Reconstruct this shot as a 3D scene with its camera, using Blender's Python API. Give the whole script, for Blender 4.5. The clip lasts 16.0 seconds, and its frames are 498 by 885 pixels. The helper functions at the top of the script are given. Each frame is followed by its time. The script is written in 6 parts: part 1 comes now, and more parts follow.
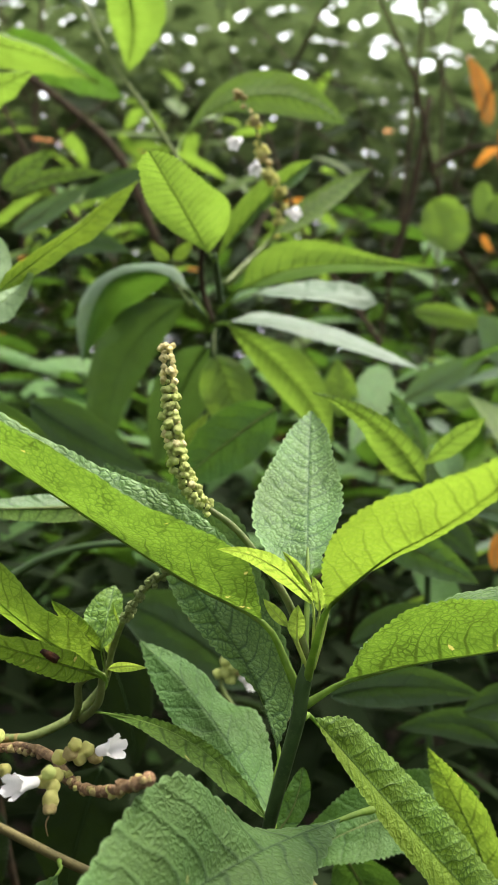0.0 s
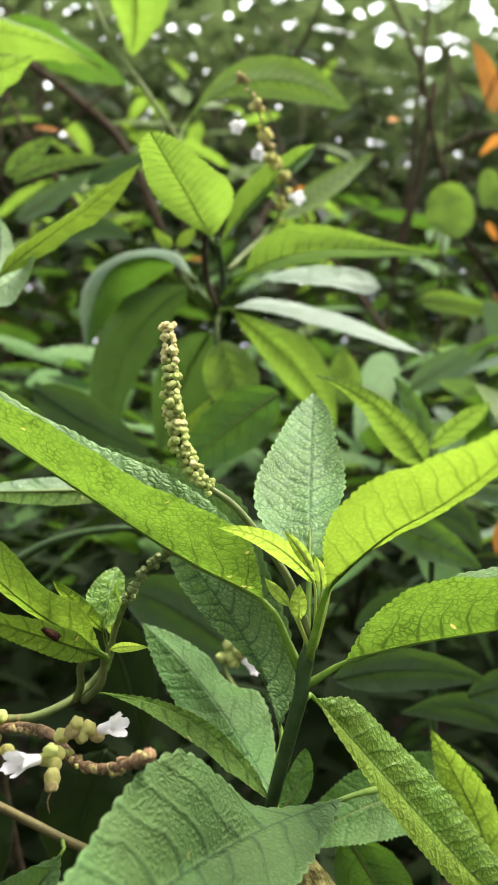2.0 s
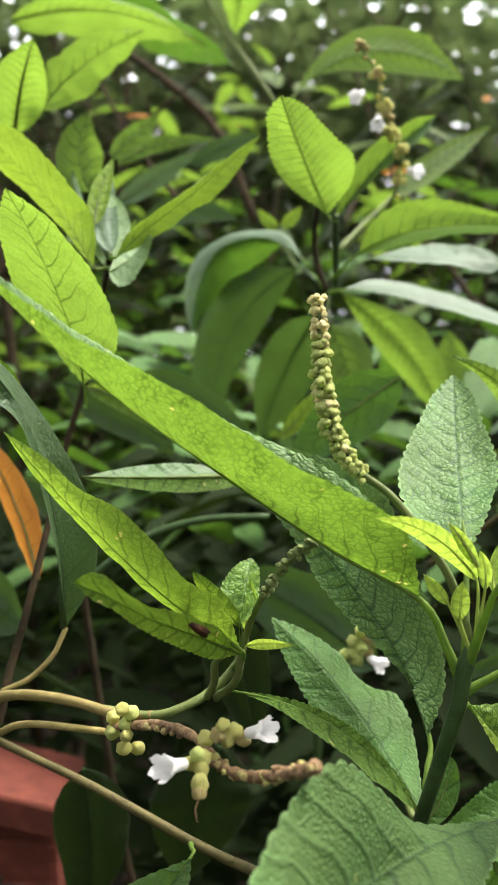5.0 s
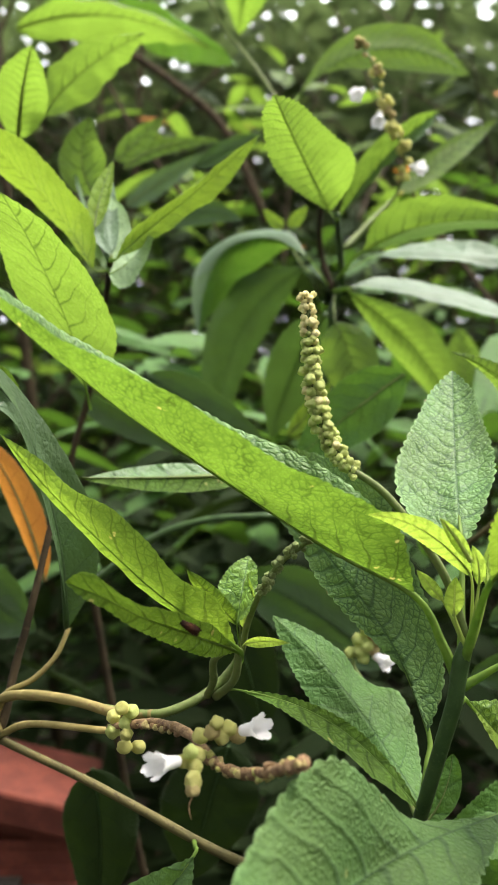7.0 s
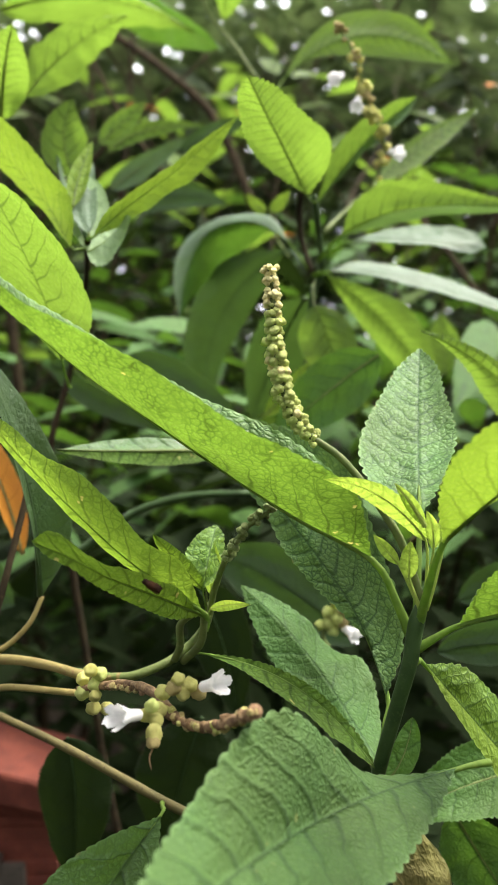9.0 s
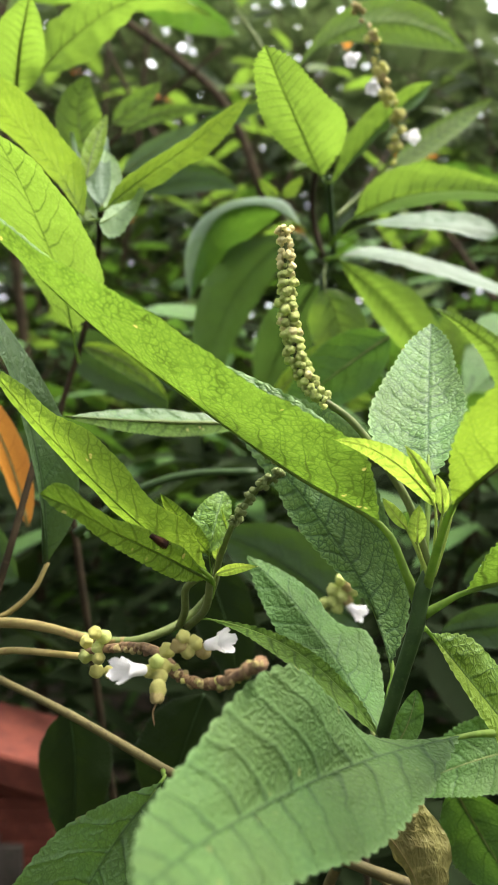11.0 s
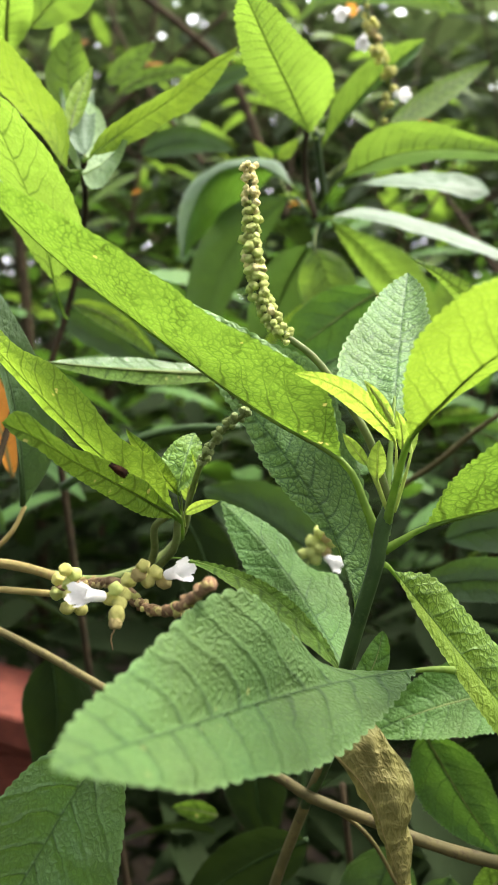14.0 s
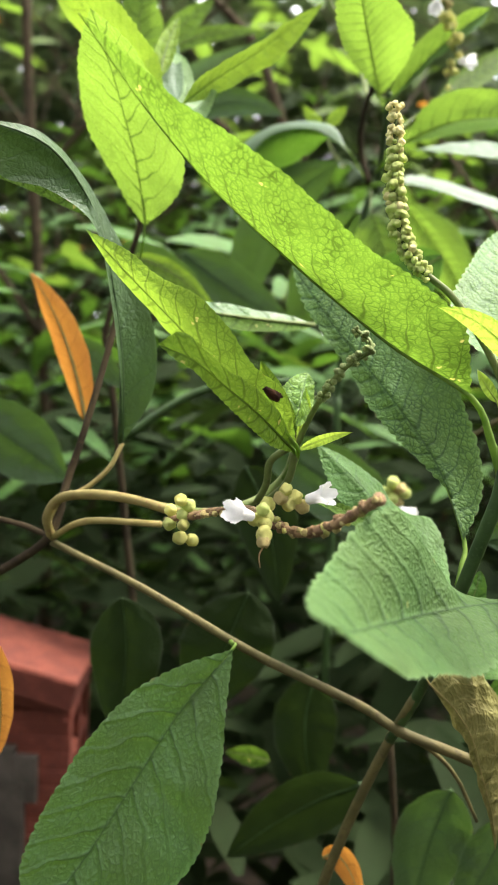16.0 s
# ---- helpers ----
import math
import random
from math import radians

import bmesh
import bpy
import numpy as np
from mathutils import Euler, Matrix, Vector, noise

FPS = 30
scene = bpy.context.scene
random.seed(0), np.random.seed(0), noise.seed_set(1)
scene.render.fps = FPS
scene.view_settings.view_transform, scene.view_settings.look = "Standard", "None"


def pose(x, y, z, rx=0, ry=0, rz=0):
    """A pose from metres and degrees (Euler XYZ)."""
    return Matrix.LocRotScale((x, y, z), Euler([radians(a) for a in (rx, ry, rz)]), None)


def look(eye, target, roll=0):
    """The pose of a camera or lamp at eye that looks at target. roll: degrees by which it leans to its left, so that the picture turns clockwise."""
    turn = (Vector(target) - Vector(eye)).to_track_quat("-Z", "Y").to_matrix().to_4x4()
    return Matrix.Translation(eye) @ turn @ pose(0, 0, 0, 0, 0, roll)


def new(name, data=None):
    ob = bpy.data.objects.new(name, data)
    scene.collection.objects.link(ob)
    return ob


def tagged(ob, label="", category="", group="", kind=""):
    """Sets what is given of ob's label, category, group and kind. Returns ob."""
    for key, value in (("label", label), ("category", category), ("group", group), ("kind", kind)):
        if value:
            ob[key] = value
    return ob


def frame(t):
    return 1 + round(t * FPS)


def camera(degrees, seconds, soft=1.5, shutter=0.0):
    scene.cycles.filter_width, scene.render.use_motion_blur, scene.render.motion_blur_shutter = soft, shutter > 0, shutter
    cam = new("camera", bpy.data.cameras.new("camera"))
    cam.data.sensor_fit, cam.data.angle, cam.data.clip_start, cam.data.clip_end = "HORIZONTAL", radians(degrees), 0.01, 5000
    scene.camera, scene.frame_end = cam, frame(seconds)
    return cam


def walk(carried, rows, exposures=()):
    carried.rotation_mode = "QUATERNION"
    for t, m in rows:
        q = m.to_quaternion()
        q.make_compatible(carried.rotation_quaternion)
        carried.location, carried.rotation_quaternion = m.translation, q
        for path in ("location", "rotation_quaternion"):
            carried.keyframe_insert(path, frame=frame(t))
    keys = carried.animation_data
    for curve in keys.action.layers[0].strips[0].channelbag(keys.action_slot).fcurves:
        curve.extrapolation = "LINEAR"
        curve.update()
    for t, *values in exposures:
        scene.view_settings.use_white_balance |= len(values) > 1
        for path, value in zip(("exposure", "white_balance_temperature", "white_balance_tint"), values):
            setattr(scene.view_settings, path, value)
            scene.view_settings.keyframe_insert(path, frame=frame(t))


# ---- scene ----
cam = camera(32.6, 16.0, soft=1.0)
METRES, EYE, TILT, LEAN, TURN = 0.28, 1.2, -4.0, 0.0, 0.0
ROWS = [
    (0.0, 0.0, 0.0, 0.0, 0.0, 0.0, -0.0),
    (0.5, 0.0332, -0.0022, -0.0031, -1.06, -0.56, 0.07),
    (1.0, 0.0392, 0.0137, -0.0066, -0.9, -0.6, 0.24),
    (1.5, 0.0451, 0.02, -0.0111, -0.29, -0.58, 0.33),
    (2.0, 0.0041, 0.0029, -0.0119, 0.38, -0.56, 0.1),
    (2.5, 0.0114, -0.0081, 0.0197, 1.39, -0.5, 0.08),
    (3.0, -0.022, 0.0085, 0.0001, 2.48, -0.5, -0.16),
    (3.5, -0.0354, 0.018, -0.0214, 3.49, -0.8, -0.08),
    (4.0, -0.0479, 0.0557, -0.0331, 4.16, -1.15, -0.03),
    (4.5, -0.0339, 0.0828, -0.0399, 4.8, -1.38, -0.03),
    (5.0, -0.0656, 0.0619, -0.019, 5.57, -1.23, -0.14),
    (5.2, -0.0809, 0.0624, -0.0193, 5.7002, -1.1021, -0.1256),
    (7.3, -0.0279, 0.063, -0.023, 7.0101, -1.1974, 0.8506),
    (7.5, -0.0222, 0.0753, -0.0346, 7.02, -1.27, 0.89),
    (8.0, -0.0275, 0.0736, -0.0473, 6.85, -1.68, 0.76),
    (8.5, -0.0298, 0.0656, -0.0443, 6.66, -1.86, 0.68),
    (9.0, -0.0129, 0.041, -0.0422, 6.32, -1.76, 0.25),
    (9.2, -0.0292, 0.0362, -0.0438, 6.1371, -1.7386, -0.1547),
    (11.3, -0.01, 0.0454, -0.0952, 6.7218, -1.7751, -1.0729),
    (11.5, 0.0001, 0.0513, -0.1044, 6.78, -1.95, -0.98),
    (12.0, -0.0075, 0.0725, -0.1022, 6.75, -2.33, -1.09),
    (12.5, -0.0294, 0.0756, -0.1107, 6.79, -2.6, -1.09),
    (13.0, -0.0293, 0.0732, -0.0961, 6.89, -2.76, -0.84),
    (13.5, -0.0117, 0.0804, -0.0943, 7.04, -2.88, -1.11),
    (14.0, 0.0279, 0.0367, -0.1163, 7.41, -3.17, -1.54),
    (14.5, 0.0159, 0.0114, -0.1224, 6.98, -3.49, -2.38),
    (15.0, 0.033, -0.0324, -0.0807, 6.26, -3.54, -3.19),
    (15.5, -0.0139, 0.0174, -0.1302, 5.76, -3.71, -3.81),
    (16.0, -0.1129, -0.0066, -0.1693, 6.04, -4.31, -3.59),
]
walk(cam, [(t, pose(0, 0, EYE, TILT, LEAN, TURN) @ pose(METRES * x, METRES * y, METRES * z, 90 + pitch, roll, yaw)) for t, x, y, z, yaw, pitch, roll in ROWS], [(0.0, 1.16, 6500, 14.5), (1.0, 1.4, 6500, 14.5), (5.0, 1.28, 6500, 14.5), (9.0, 1.3, 6500, 14.5), (13.0, 1.52, 6500, 14.5), (16.0, 1.7, 6500, 14.5)])

# lens focus: the near shoot is sharp, the hedge behind melts away
cam.data.dof.use_dof = True
cam.data.dof.focus_distance = 0.232
cam.data.dof.aperture_fstop = 24.0

# ---- world and light ----
SUN_ELEV, SUN_TURN = 63.0, 64.0
world = bpy.data.worlds.new("sky")
scene.world = world
world.use_nodes = True
wt = world.node_tree
sky = wt.nodes.new("ShaderNodeTexSky")
sky.sky_type = "NISHITA"
sky.sun_disc = False
sky.sun_elevation = radians(SUN_ELEV)
sky.sun_rotation = radians(SUN_TURN)
sky.dust_density = 4.0
sky.air_density = 1.0
haze = wt.nodes.new("ShaderNodeHueSaturation")  # thin cloud takes the blue out of the sky
haze.inputs["Saturation"].default_value = 0.18
wt.links.new(sky.outputs[0], haze.inputs["Color"])
wt.links.new(haze.outputs[0], wt.nodes["Background"].inputs[0])
wt.nodes["Background"].inputs[1].default_value = 0.25
sun = new("sun", bpy.data.lights.new("sun", "SUN"))
sun.data.energy = 3.0
sun.data.angle = radians(22)
sun.data.color = (1.0, 0.94, 0.82)
sd = Vector((math.sin(radians(SUN_TURN)) * math.cos(radians(SUN_ELEV)), math.cos(radians(SUN_TURN)) * math.cos(radians(SUN_ELEV)), math.sin(radians(SUN_ELEV))))
sun.matrix_world = look(sd * 30, (0, 0, 0))


# ---- materials ----
def nodes_of(name):
    m = bpy.data.materials.new(name)
    m.use_nodes = True
    nt = m.node_tree
    nt.nodes.clear()
    out = nt.nodes.new("ShaderNodeOutputMaterial")
    return m, nt, out


def math_node(nt, op, a, b=None, c=None, clamp=False):
    n = nt.nodes.new("ShaderNodeMath")
    n.operation = op
    n.use_clamp = clamp
    for i, v in enumerate((a, b, c)):
        if v is None:
            continue
        if isinstance(v, (int, float)):
            n.inputs[i].default_value = v
        else:
            nt.links.new(v, n.inputs[i])
    return n.outputs[0]


def mix_col(nt, fac, a, b, mode="MIX"):
    n = nt.nodes.new("ShaderNodeMix")
    n.data_type = "RGBA"
    n.blend_type = mode
    n.clamp_result = False
    for sock, v in ((n.inputs[0], fac), (n.inputs[6], a), (n.inputs[7], b)):
        if isinstance(v, (int, float)):
            sock.default_value = v
        elif isinstance(v, tuple):
            sock.default_value = (*v, 1.0)
        else:
            nt.links.new(v, sock)
    return n.outputs[2]


def ramp(nt, v, lo, hi):
    n = nt.nodes.new("ShaderNodeMapRange")
    n.interpolation_type = "SMOOTHSTEP"
    nt.links.new(v, n.inputs[0])
    n.inputs[1].default_value, n.inputs[2].default_value = lo, hi
    n.inputs[3].default_value, n.inputs[4].default_value = 0.0, 1.0
    return n.outputs[0]


def noise_tex(nt, vec, scale, detail=3.0):
    n = nt.nodes.new("ShaderNodeTexNoise")
    n.inputs["Scale"].default_value = scale
    n.inputs["Detail"].default_value = detail
    if vec is not None:
        nt.links.new(vec, n.inputs["Vector"])
    return n.outputs[0]


def leaf_material(name, blade_col, through_col, vein, vein_mix=0.5, relief=0.5, rough=0.45, gloss=0.35, lets=0.45, net=0.35, spots=0.0, spacing=1.0, slope=0.85, groove=0.5, pebble=1.0, cell=1.0, lw=1.0):
    """A leaf skin: reflecting blade colour, colour of the light that comes through, and veins in relief:
    a midrib, side veins that bend towards the tip, rungs between them and a fine net. cell: size of the meshes."""
    m, nt, out = nodes_of(name)
    uv = nt.nodes.new("ShaderNodeUVMap")
    uv.uv_map = "cm"
    sep = nt.nodes.new("ShaderNodeSeparateXYZ")
    nt.links.new(uv.outputs[0], sep.inputs[0])
    u, v = sep.outputs[0], sep.outputs[1]
    av = math_node(nt, "ABSOLUTE", v)
    side = math_node(nt, "GREATER_THAN", v, 0.0)
    # side veins
    bow = math_node(nt, "MULTIPLY", math_node(nt, "POWER", av, 1.3), slope)
    ph = math_node(nt, "SUBTRACT", u, bow)
    ph = math_node(nt, "ADD", ph, math_node(nt, "MULTIPLY", side, spacing * 0.45))
    ph = math_node(nt, "ADD", ph, math_node(nt, "MULTIPLY", noise_tex(nt, uv.outputs[0], 0.8, 1.0), 0.75))
    ph = math_node(nt, "ADD", ph, math_node(nt, "MULTIPLY", noise_tex(nt, uv.outputs[0], 2.6, 1.0), 0.16))
    fr = math_node(nt, "FRACT", math_node(nt, "DIVIDE", ph, spacing))
    d = math_node(nt, "MULTIPLY", math_node(nt, "ABSOLUTE", math_node(nt, "SUBTRACT", fr, 0.5)), spacing)
    taper = math_node(nt, "ADD", 0.55, math_node(nt, "MULTIPLY", ramp(nt, av, 0.0, 1.4), 1.4))
    dw = math_node(nt, "MULTIPLY", d, taper)
    lateral = math_node(nt, "SUBTRACT", 1.0, ramp(nt, dw, 0.008 * lw, 0.052 * lw))
    lateral = math_node(nt, "MULTIPLY", lateral, math_node(nt, "SUBTRACT", 1.0, math_node(nt, "MULTIPLY", ramp(nt, av, 0.3, 2.2), 0.5)))
    mid = math_node(nt, "SUBTRACT", 1.0, ramp(nt, av, 0.015, 0.048))
    big = math_node(nt, "MAXIMUM", lateral, mid)
    # rungs and meshes, laid along the side veins and shaken a little
    shake = nt.nodes.new("ShaderNodeTexNoise")
    shake.inputs["Scale"].default_value = 5.0
    shake.inputs["Detail"].default_value = 2.0
    nt.links.new(uv.outputs[0], shake.inputs["Vector"])
    sh = nt.nodes.new("ShaderNodeVectorMath")
    sh.operation = "SCALE"
    nt.links.new(shake.outputs[1], sh.inputs[0])
    sh.inputs[3].default_value = 0.4
    lad = nt.nodes.new("ShaderNodeCombineXYZ")
    nt.links.new(math_node(nt, "MULTIPLY", ph, 3.6 / cell), lad.inputs[0])
    across = math_node(nt, "ADD", av, math_node(nt, "MULTIPLY", u, 0.8 * slope))
    nt.links.new(math_node(nt, "ADD", math_node(nt, "MULTIPLY", across, 4.0 / cell), math_node(nt, "MULTIPLY", side, 31.0)), lad.inputs[1])
    warp = nt.nodes.new("ShaderNodeVectorMath")
    warp.operation = "ADD"
    nt.links.new(lad.outputs[0], warp.inputs[0])
    nt.links.new(sh.outputs[0], warp.inputs[1])
    cells = []
    for size, loose in ((1.0, 0.9), (2.3, 1.0)):
        vo = nt.nodes.new("ShaderNodeTexVoronoi")
        vo.feature = "DISTANCE_TO_EDGE"
        vo.inputs["Scale"].default_value = size
        vo.inputs["Randomness"].default_value = loose
        nt.links.new(warp.outputs[0], vo.inputs["Vector"])
        cells.append(vo.outputs[0])
    netm = math_node(nt, "SUBTRACT", 1.0, ramp(nt, cells[0], 0.0, 0.20))
    fine = math_node(nt, "SUBTRACT", 1.0, ramp(nt, cells[1], 0.0, 0.30))
    fade = noise_tex(nt, uv.outputs[0], 1.3, 2.0)
    veins = math_node(nt, "MAXIMUM", big, math_node(nt, "MULTIPLY", netm, math_node(nt, "MULTIPLY", fade, net * 1.9)))
    veins = math_node(nt, "MAXIMUM", veins, math_node(nt, "MULTIPLY", fine, net * 0.5))
    veinf = math_node(nt, "MULTIPLY", veins, vein_mix)
    # patchiness
    info = nt.nodes.new("ShaderNodeObjectInfo")
    geo = nt.nodes.new("ShaderNodeNewGeometry")
    rnd = math_node(nt, "ADD", math_node(nt, "MULTIPLY", info.outputs["Random"], 0.5), math_node(nt, "MULTIPLY", geo.outputs["Random Per Island"], 0.5))
    big_noise = noise_tex(nt, uv.outputs[0], 0.45, 2.0)
    grain = noise_tex(nt, uv.outputs[0], 14.0, 4.0)
    val = math_node(nt, "ADD", 0.50, math_node(nt, "MULTIPLY", big_noise, 0.55))
    val = math_node(nt, "ADD", val, math_node(nt, "MULTIPLY", grain, 0.26))
    val = math_node(nt, "ADD", val, math_node(nt, "MULTIPLY", rnd, 0.22))
    hs = nt.nodes.new("ShaderNodeHueSaturation")
    nt.links.new(math_node(nt, "ADD", 0.480, math_node(nt, "MULTIPLY", big_noise, 0.04)), hs.inputs["Hue"])
    nt.links.new(val, hs.inputs["Value"])
    col = mix_col(nt, veinf, blade_col, vein)
    tcol = mix_col(nt, veinf, through_col, tuple(0.30 * c for c in through_col))
    if spots > 0:
        sp = noise_tex(nt, uv.outputs[0], 2.1, 3.0)
        spm = math_node(nt, "MULTIPLY", ramp(nt, sp, 0.69, 0.74), spots)
        col = mix_col(nt, spm, col, (0.46, 0.42, 0.14))
        tcol = mix_col(nt, spm, tcol, (0.6, 0.5, 0.15))
    # paler rim with a few brown bites
    rim = nt.nodes.new("ShaderNodeUVMap")
    rim.uv_map = "rim"
    rs = nt.nodes.new("ShaderNodeSeparateXYZ")
    nt.links.new(rim.outputs[0], rs.inputs[0])
    edge = math_node(nt, "MULTIPLY", ramp(nt, rs.outputs[0], 0.93, 1.0), 0.5)
    col = mix_col(nt, edge, col, tuple(min(1.0, 1.5 * c + 0.04) for c in blade_col))
    bite = math_node(nt, "MULTIPLY", ramp(nt, rs.outputs[0], 0.93, 1.0), ramp(nt, noise_tex(nt, uv.outputs[0], 2.6, 2.0), 0.64, 0.72))
    col = mix_col(nt, math_node(nt, "MULTIPLY", bite, 0.7), col, (0.16, 0.10, 0.035))
    nt.links.new(col, hs.inputs["Color"])
    hs2 = nt.nodes.new("ShaderNodeHueSaturation")
    nt.links.new(val, hs2.inputs["Value"])
    nt.links.new(tcol, hs2.inputs["Color"])
    # relief: the skin swells between the veins
    puff = math_node(nt, "ADD", math_node(nt, "MULTIPLY", ramp(nt, cells[0], -0.10, 0.42), 0.80 * pebble), math_node(nt, "MULTIPLY", ramp(nt, d, -0.03, 0.20), groove * 1.3))
    puff = math_node(nt, "ADD", puff, math_node(nt, "MULTIPLY", ramp(nt, av, 0.0, 0.10), 0.7))
    puff = math_node(nt, "ADD", puff, math_node(nt, "MULTIPLY", ramp(nt, cells[1], -0.1, 0.5), 0.26 * pebble))
    puff = math_node(nt, "ADD", puff, math_node(nt, "MULTIPLY", grain, 0.22))
    bump = nt.nodes.new("ShaderNodeBump")
    bump.inputs["Strength"].default_value = min(1.0, relief)
    bump.inputs["Distance"].default_value = 0.00042 * max(1.0, relief)
    nt.links.new(puff, bump.inputs["Height"])
    bs = nt.nodes.new("ShaderNodeBsdfPrincipled")
    nt.links.new(hs.outputs[0], bs.inputs["Base Color"])
    bs.inputs["Specular IOR Level"].default_value = gloss
    nt.links.new(math_node(nt, "ADD", rough - 0.10, math_node(nt, "MULTIPLY", grain, 0.24)), bs.inputs["Roughness"])
    nt.links.new(bump.outputs[0], bs.inputs["Normal"])
    tr = nt.nodes.new("ShaderNodeBsdfTranslucent")
    nt.links.new(hs2.outputs[0], tr.inputs[0])
    soft = nt.nodes.new("ShaderNodeBump")
    soft.inputs["Strength"].default_value = 0.45
    soft.inputs["Distance"].default_value = 0.00042
    nt.links.new(puff, soft.inputs["Height"])
    nt.links.new(soft.outputs[0], tr.inputs[1])
    mx = nt.nodes.new("ShaderNodeMixShader")
    mx.inputs[0].default_value = lets
    nt.links.new(bs.outputs[0], mx.inputs[1])
    nt.links.new(tr.outputs[0], mx.inputs[2])
    nt.links.new(mx.outputs[0], out.inputs[0])
    return m


def rough_material(name, a, b, scale, rough=0.7, bump_d=0.0005, c=None, gloss=0.3, soft=0.0):
    """Two colours mixed by noise in object space, with bump; c: a third, speckled in."""
    m, nt, out = nodes_of(name)
    tc = nt.nodes.new("ShaderNodeTexCoord")
    n1 = noise_tex(nt, tc.outputs["Object"], scale, 5.0)
    n2 = noise_tex(nt, tc.outputs["Object"], scale * 5.3, 4.0)
    col = mix_col(nt, ramp(nt, n1, 0.35, 0.65), a, b)
    if c is not None:
        col = mix_col(nt, ramp(nt, n2, 0.55, 0.7), col, c)
    info = nt.nodes.new("ShaderNodeObjectInfo")
    hs = nt.nodes.new("ShaderNodeHueSaturation")
    nt.links.new(math_node(nt, "ADD", 0.85, math_node(nt, "MULTIPLY", info.outputs["Random"], 0.3)), hs.inputs["Value"])
    nt.links.new(col, hs.inputs["Color"])
    bump = nt.nodes.new("ShaderNodeBump")
    bump.inputs["Strength"].default_value = 0.7
    bump.inputs["Distance"].default_value = bump_d
    nt.links.new(math_node(nt, "ADD", n1, math_node(nt, "MULTIPLY", n2, 0.5)), bump.inputs["Height"])
    bs = nt.nodes.new("ShaderNodeBsdfPrincipled")
    nt.links.new(hs.outputs[0], bs.inputs["Base Color"])
    bs.inputs["Roughness"].default_value = rough
    bs.inputs["Specular IOR Level"].default_value = gloss
    nt.links.new(bump.outputs[0], bs.inputs["Normal"])
    if soft > 0:
        tr = nt.nodes.new("ShaderNodeBsdfTranslucent")
        nt.links.new(hs.outputs[0], tr.inputs[0])
        mx = nt.nodes.new("ShaderNodeMixShader")
        mx.inputs[0].default_value = soft
        nt.links.new(bs.outputs[0], mx.inputs[1])
        nt.links.new(tr.outputs[0], mx.inputs[2])
        nt.links.new(mx.outputs[0], out.inputs[0])
    else:
        nt.links.new(bs.outputs[0], out.inputs[0])
    return m


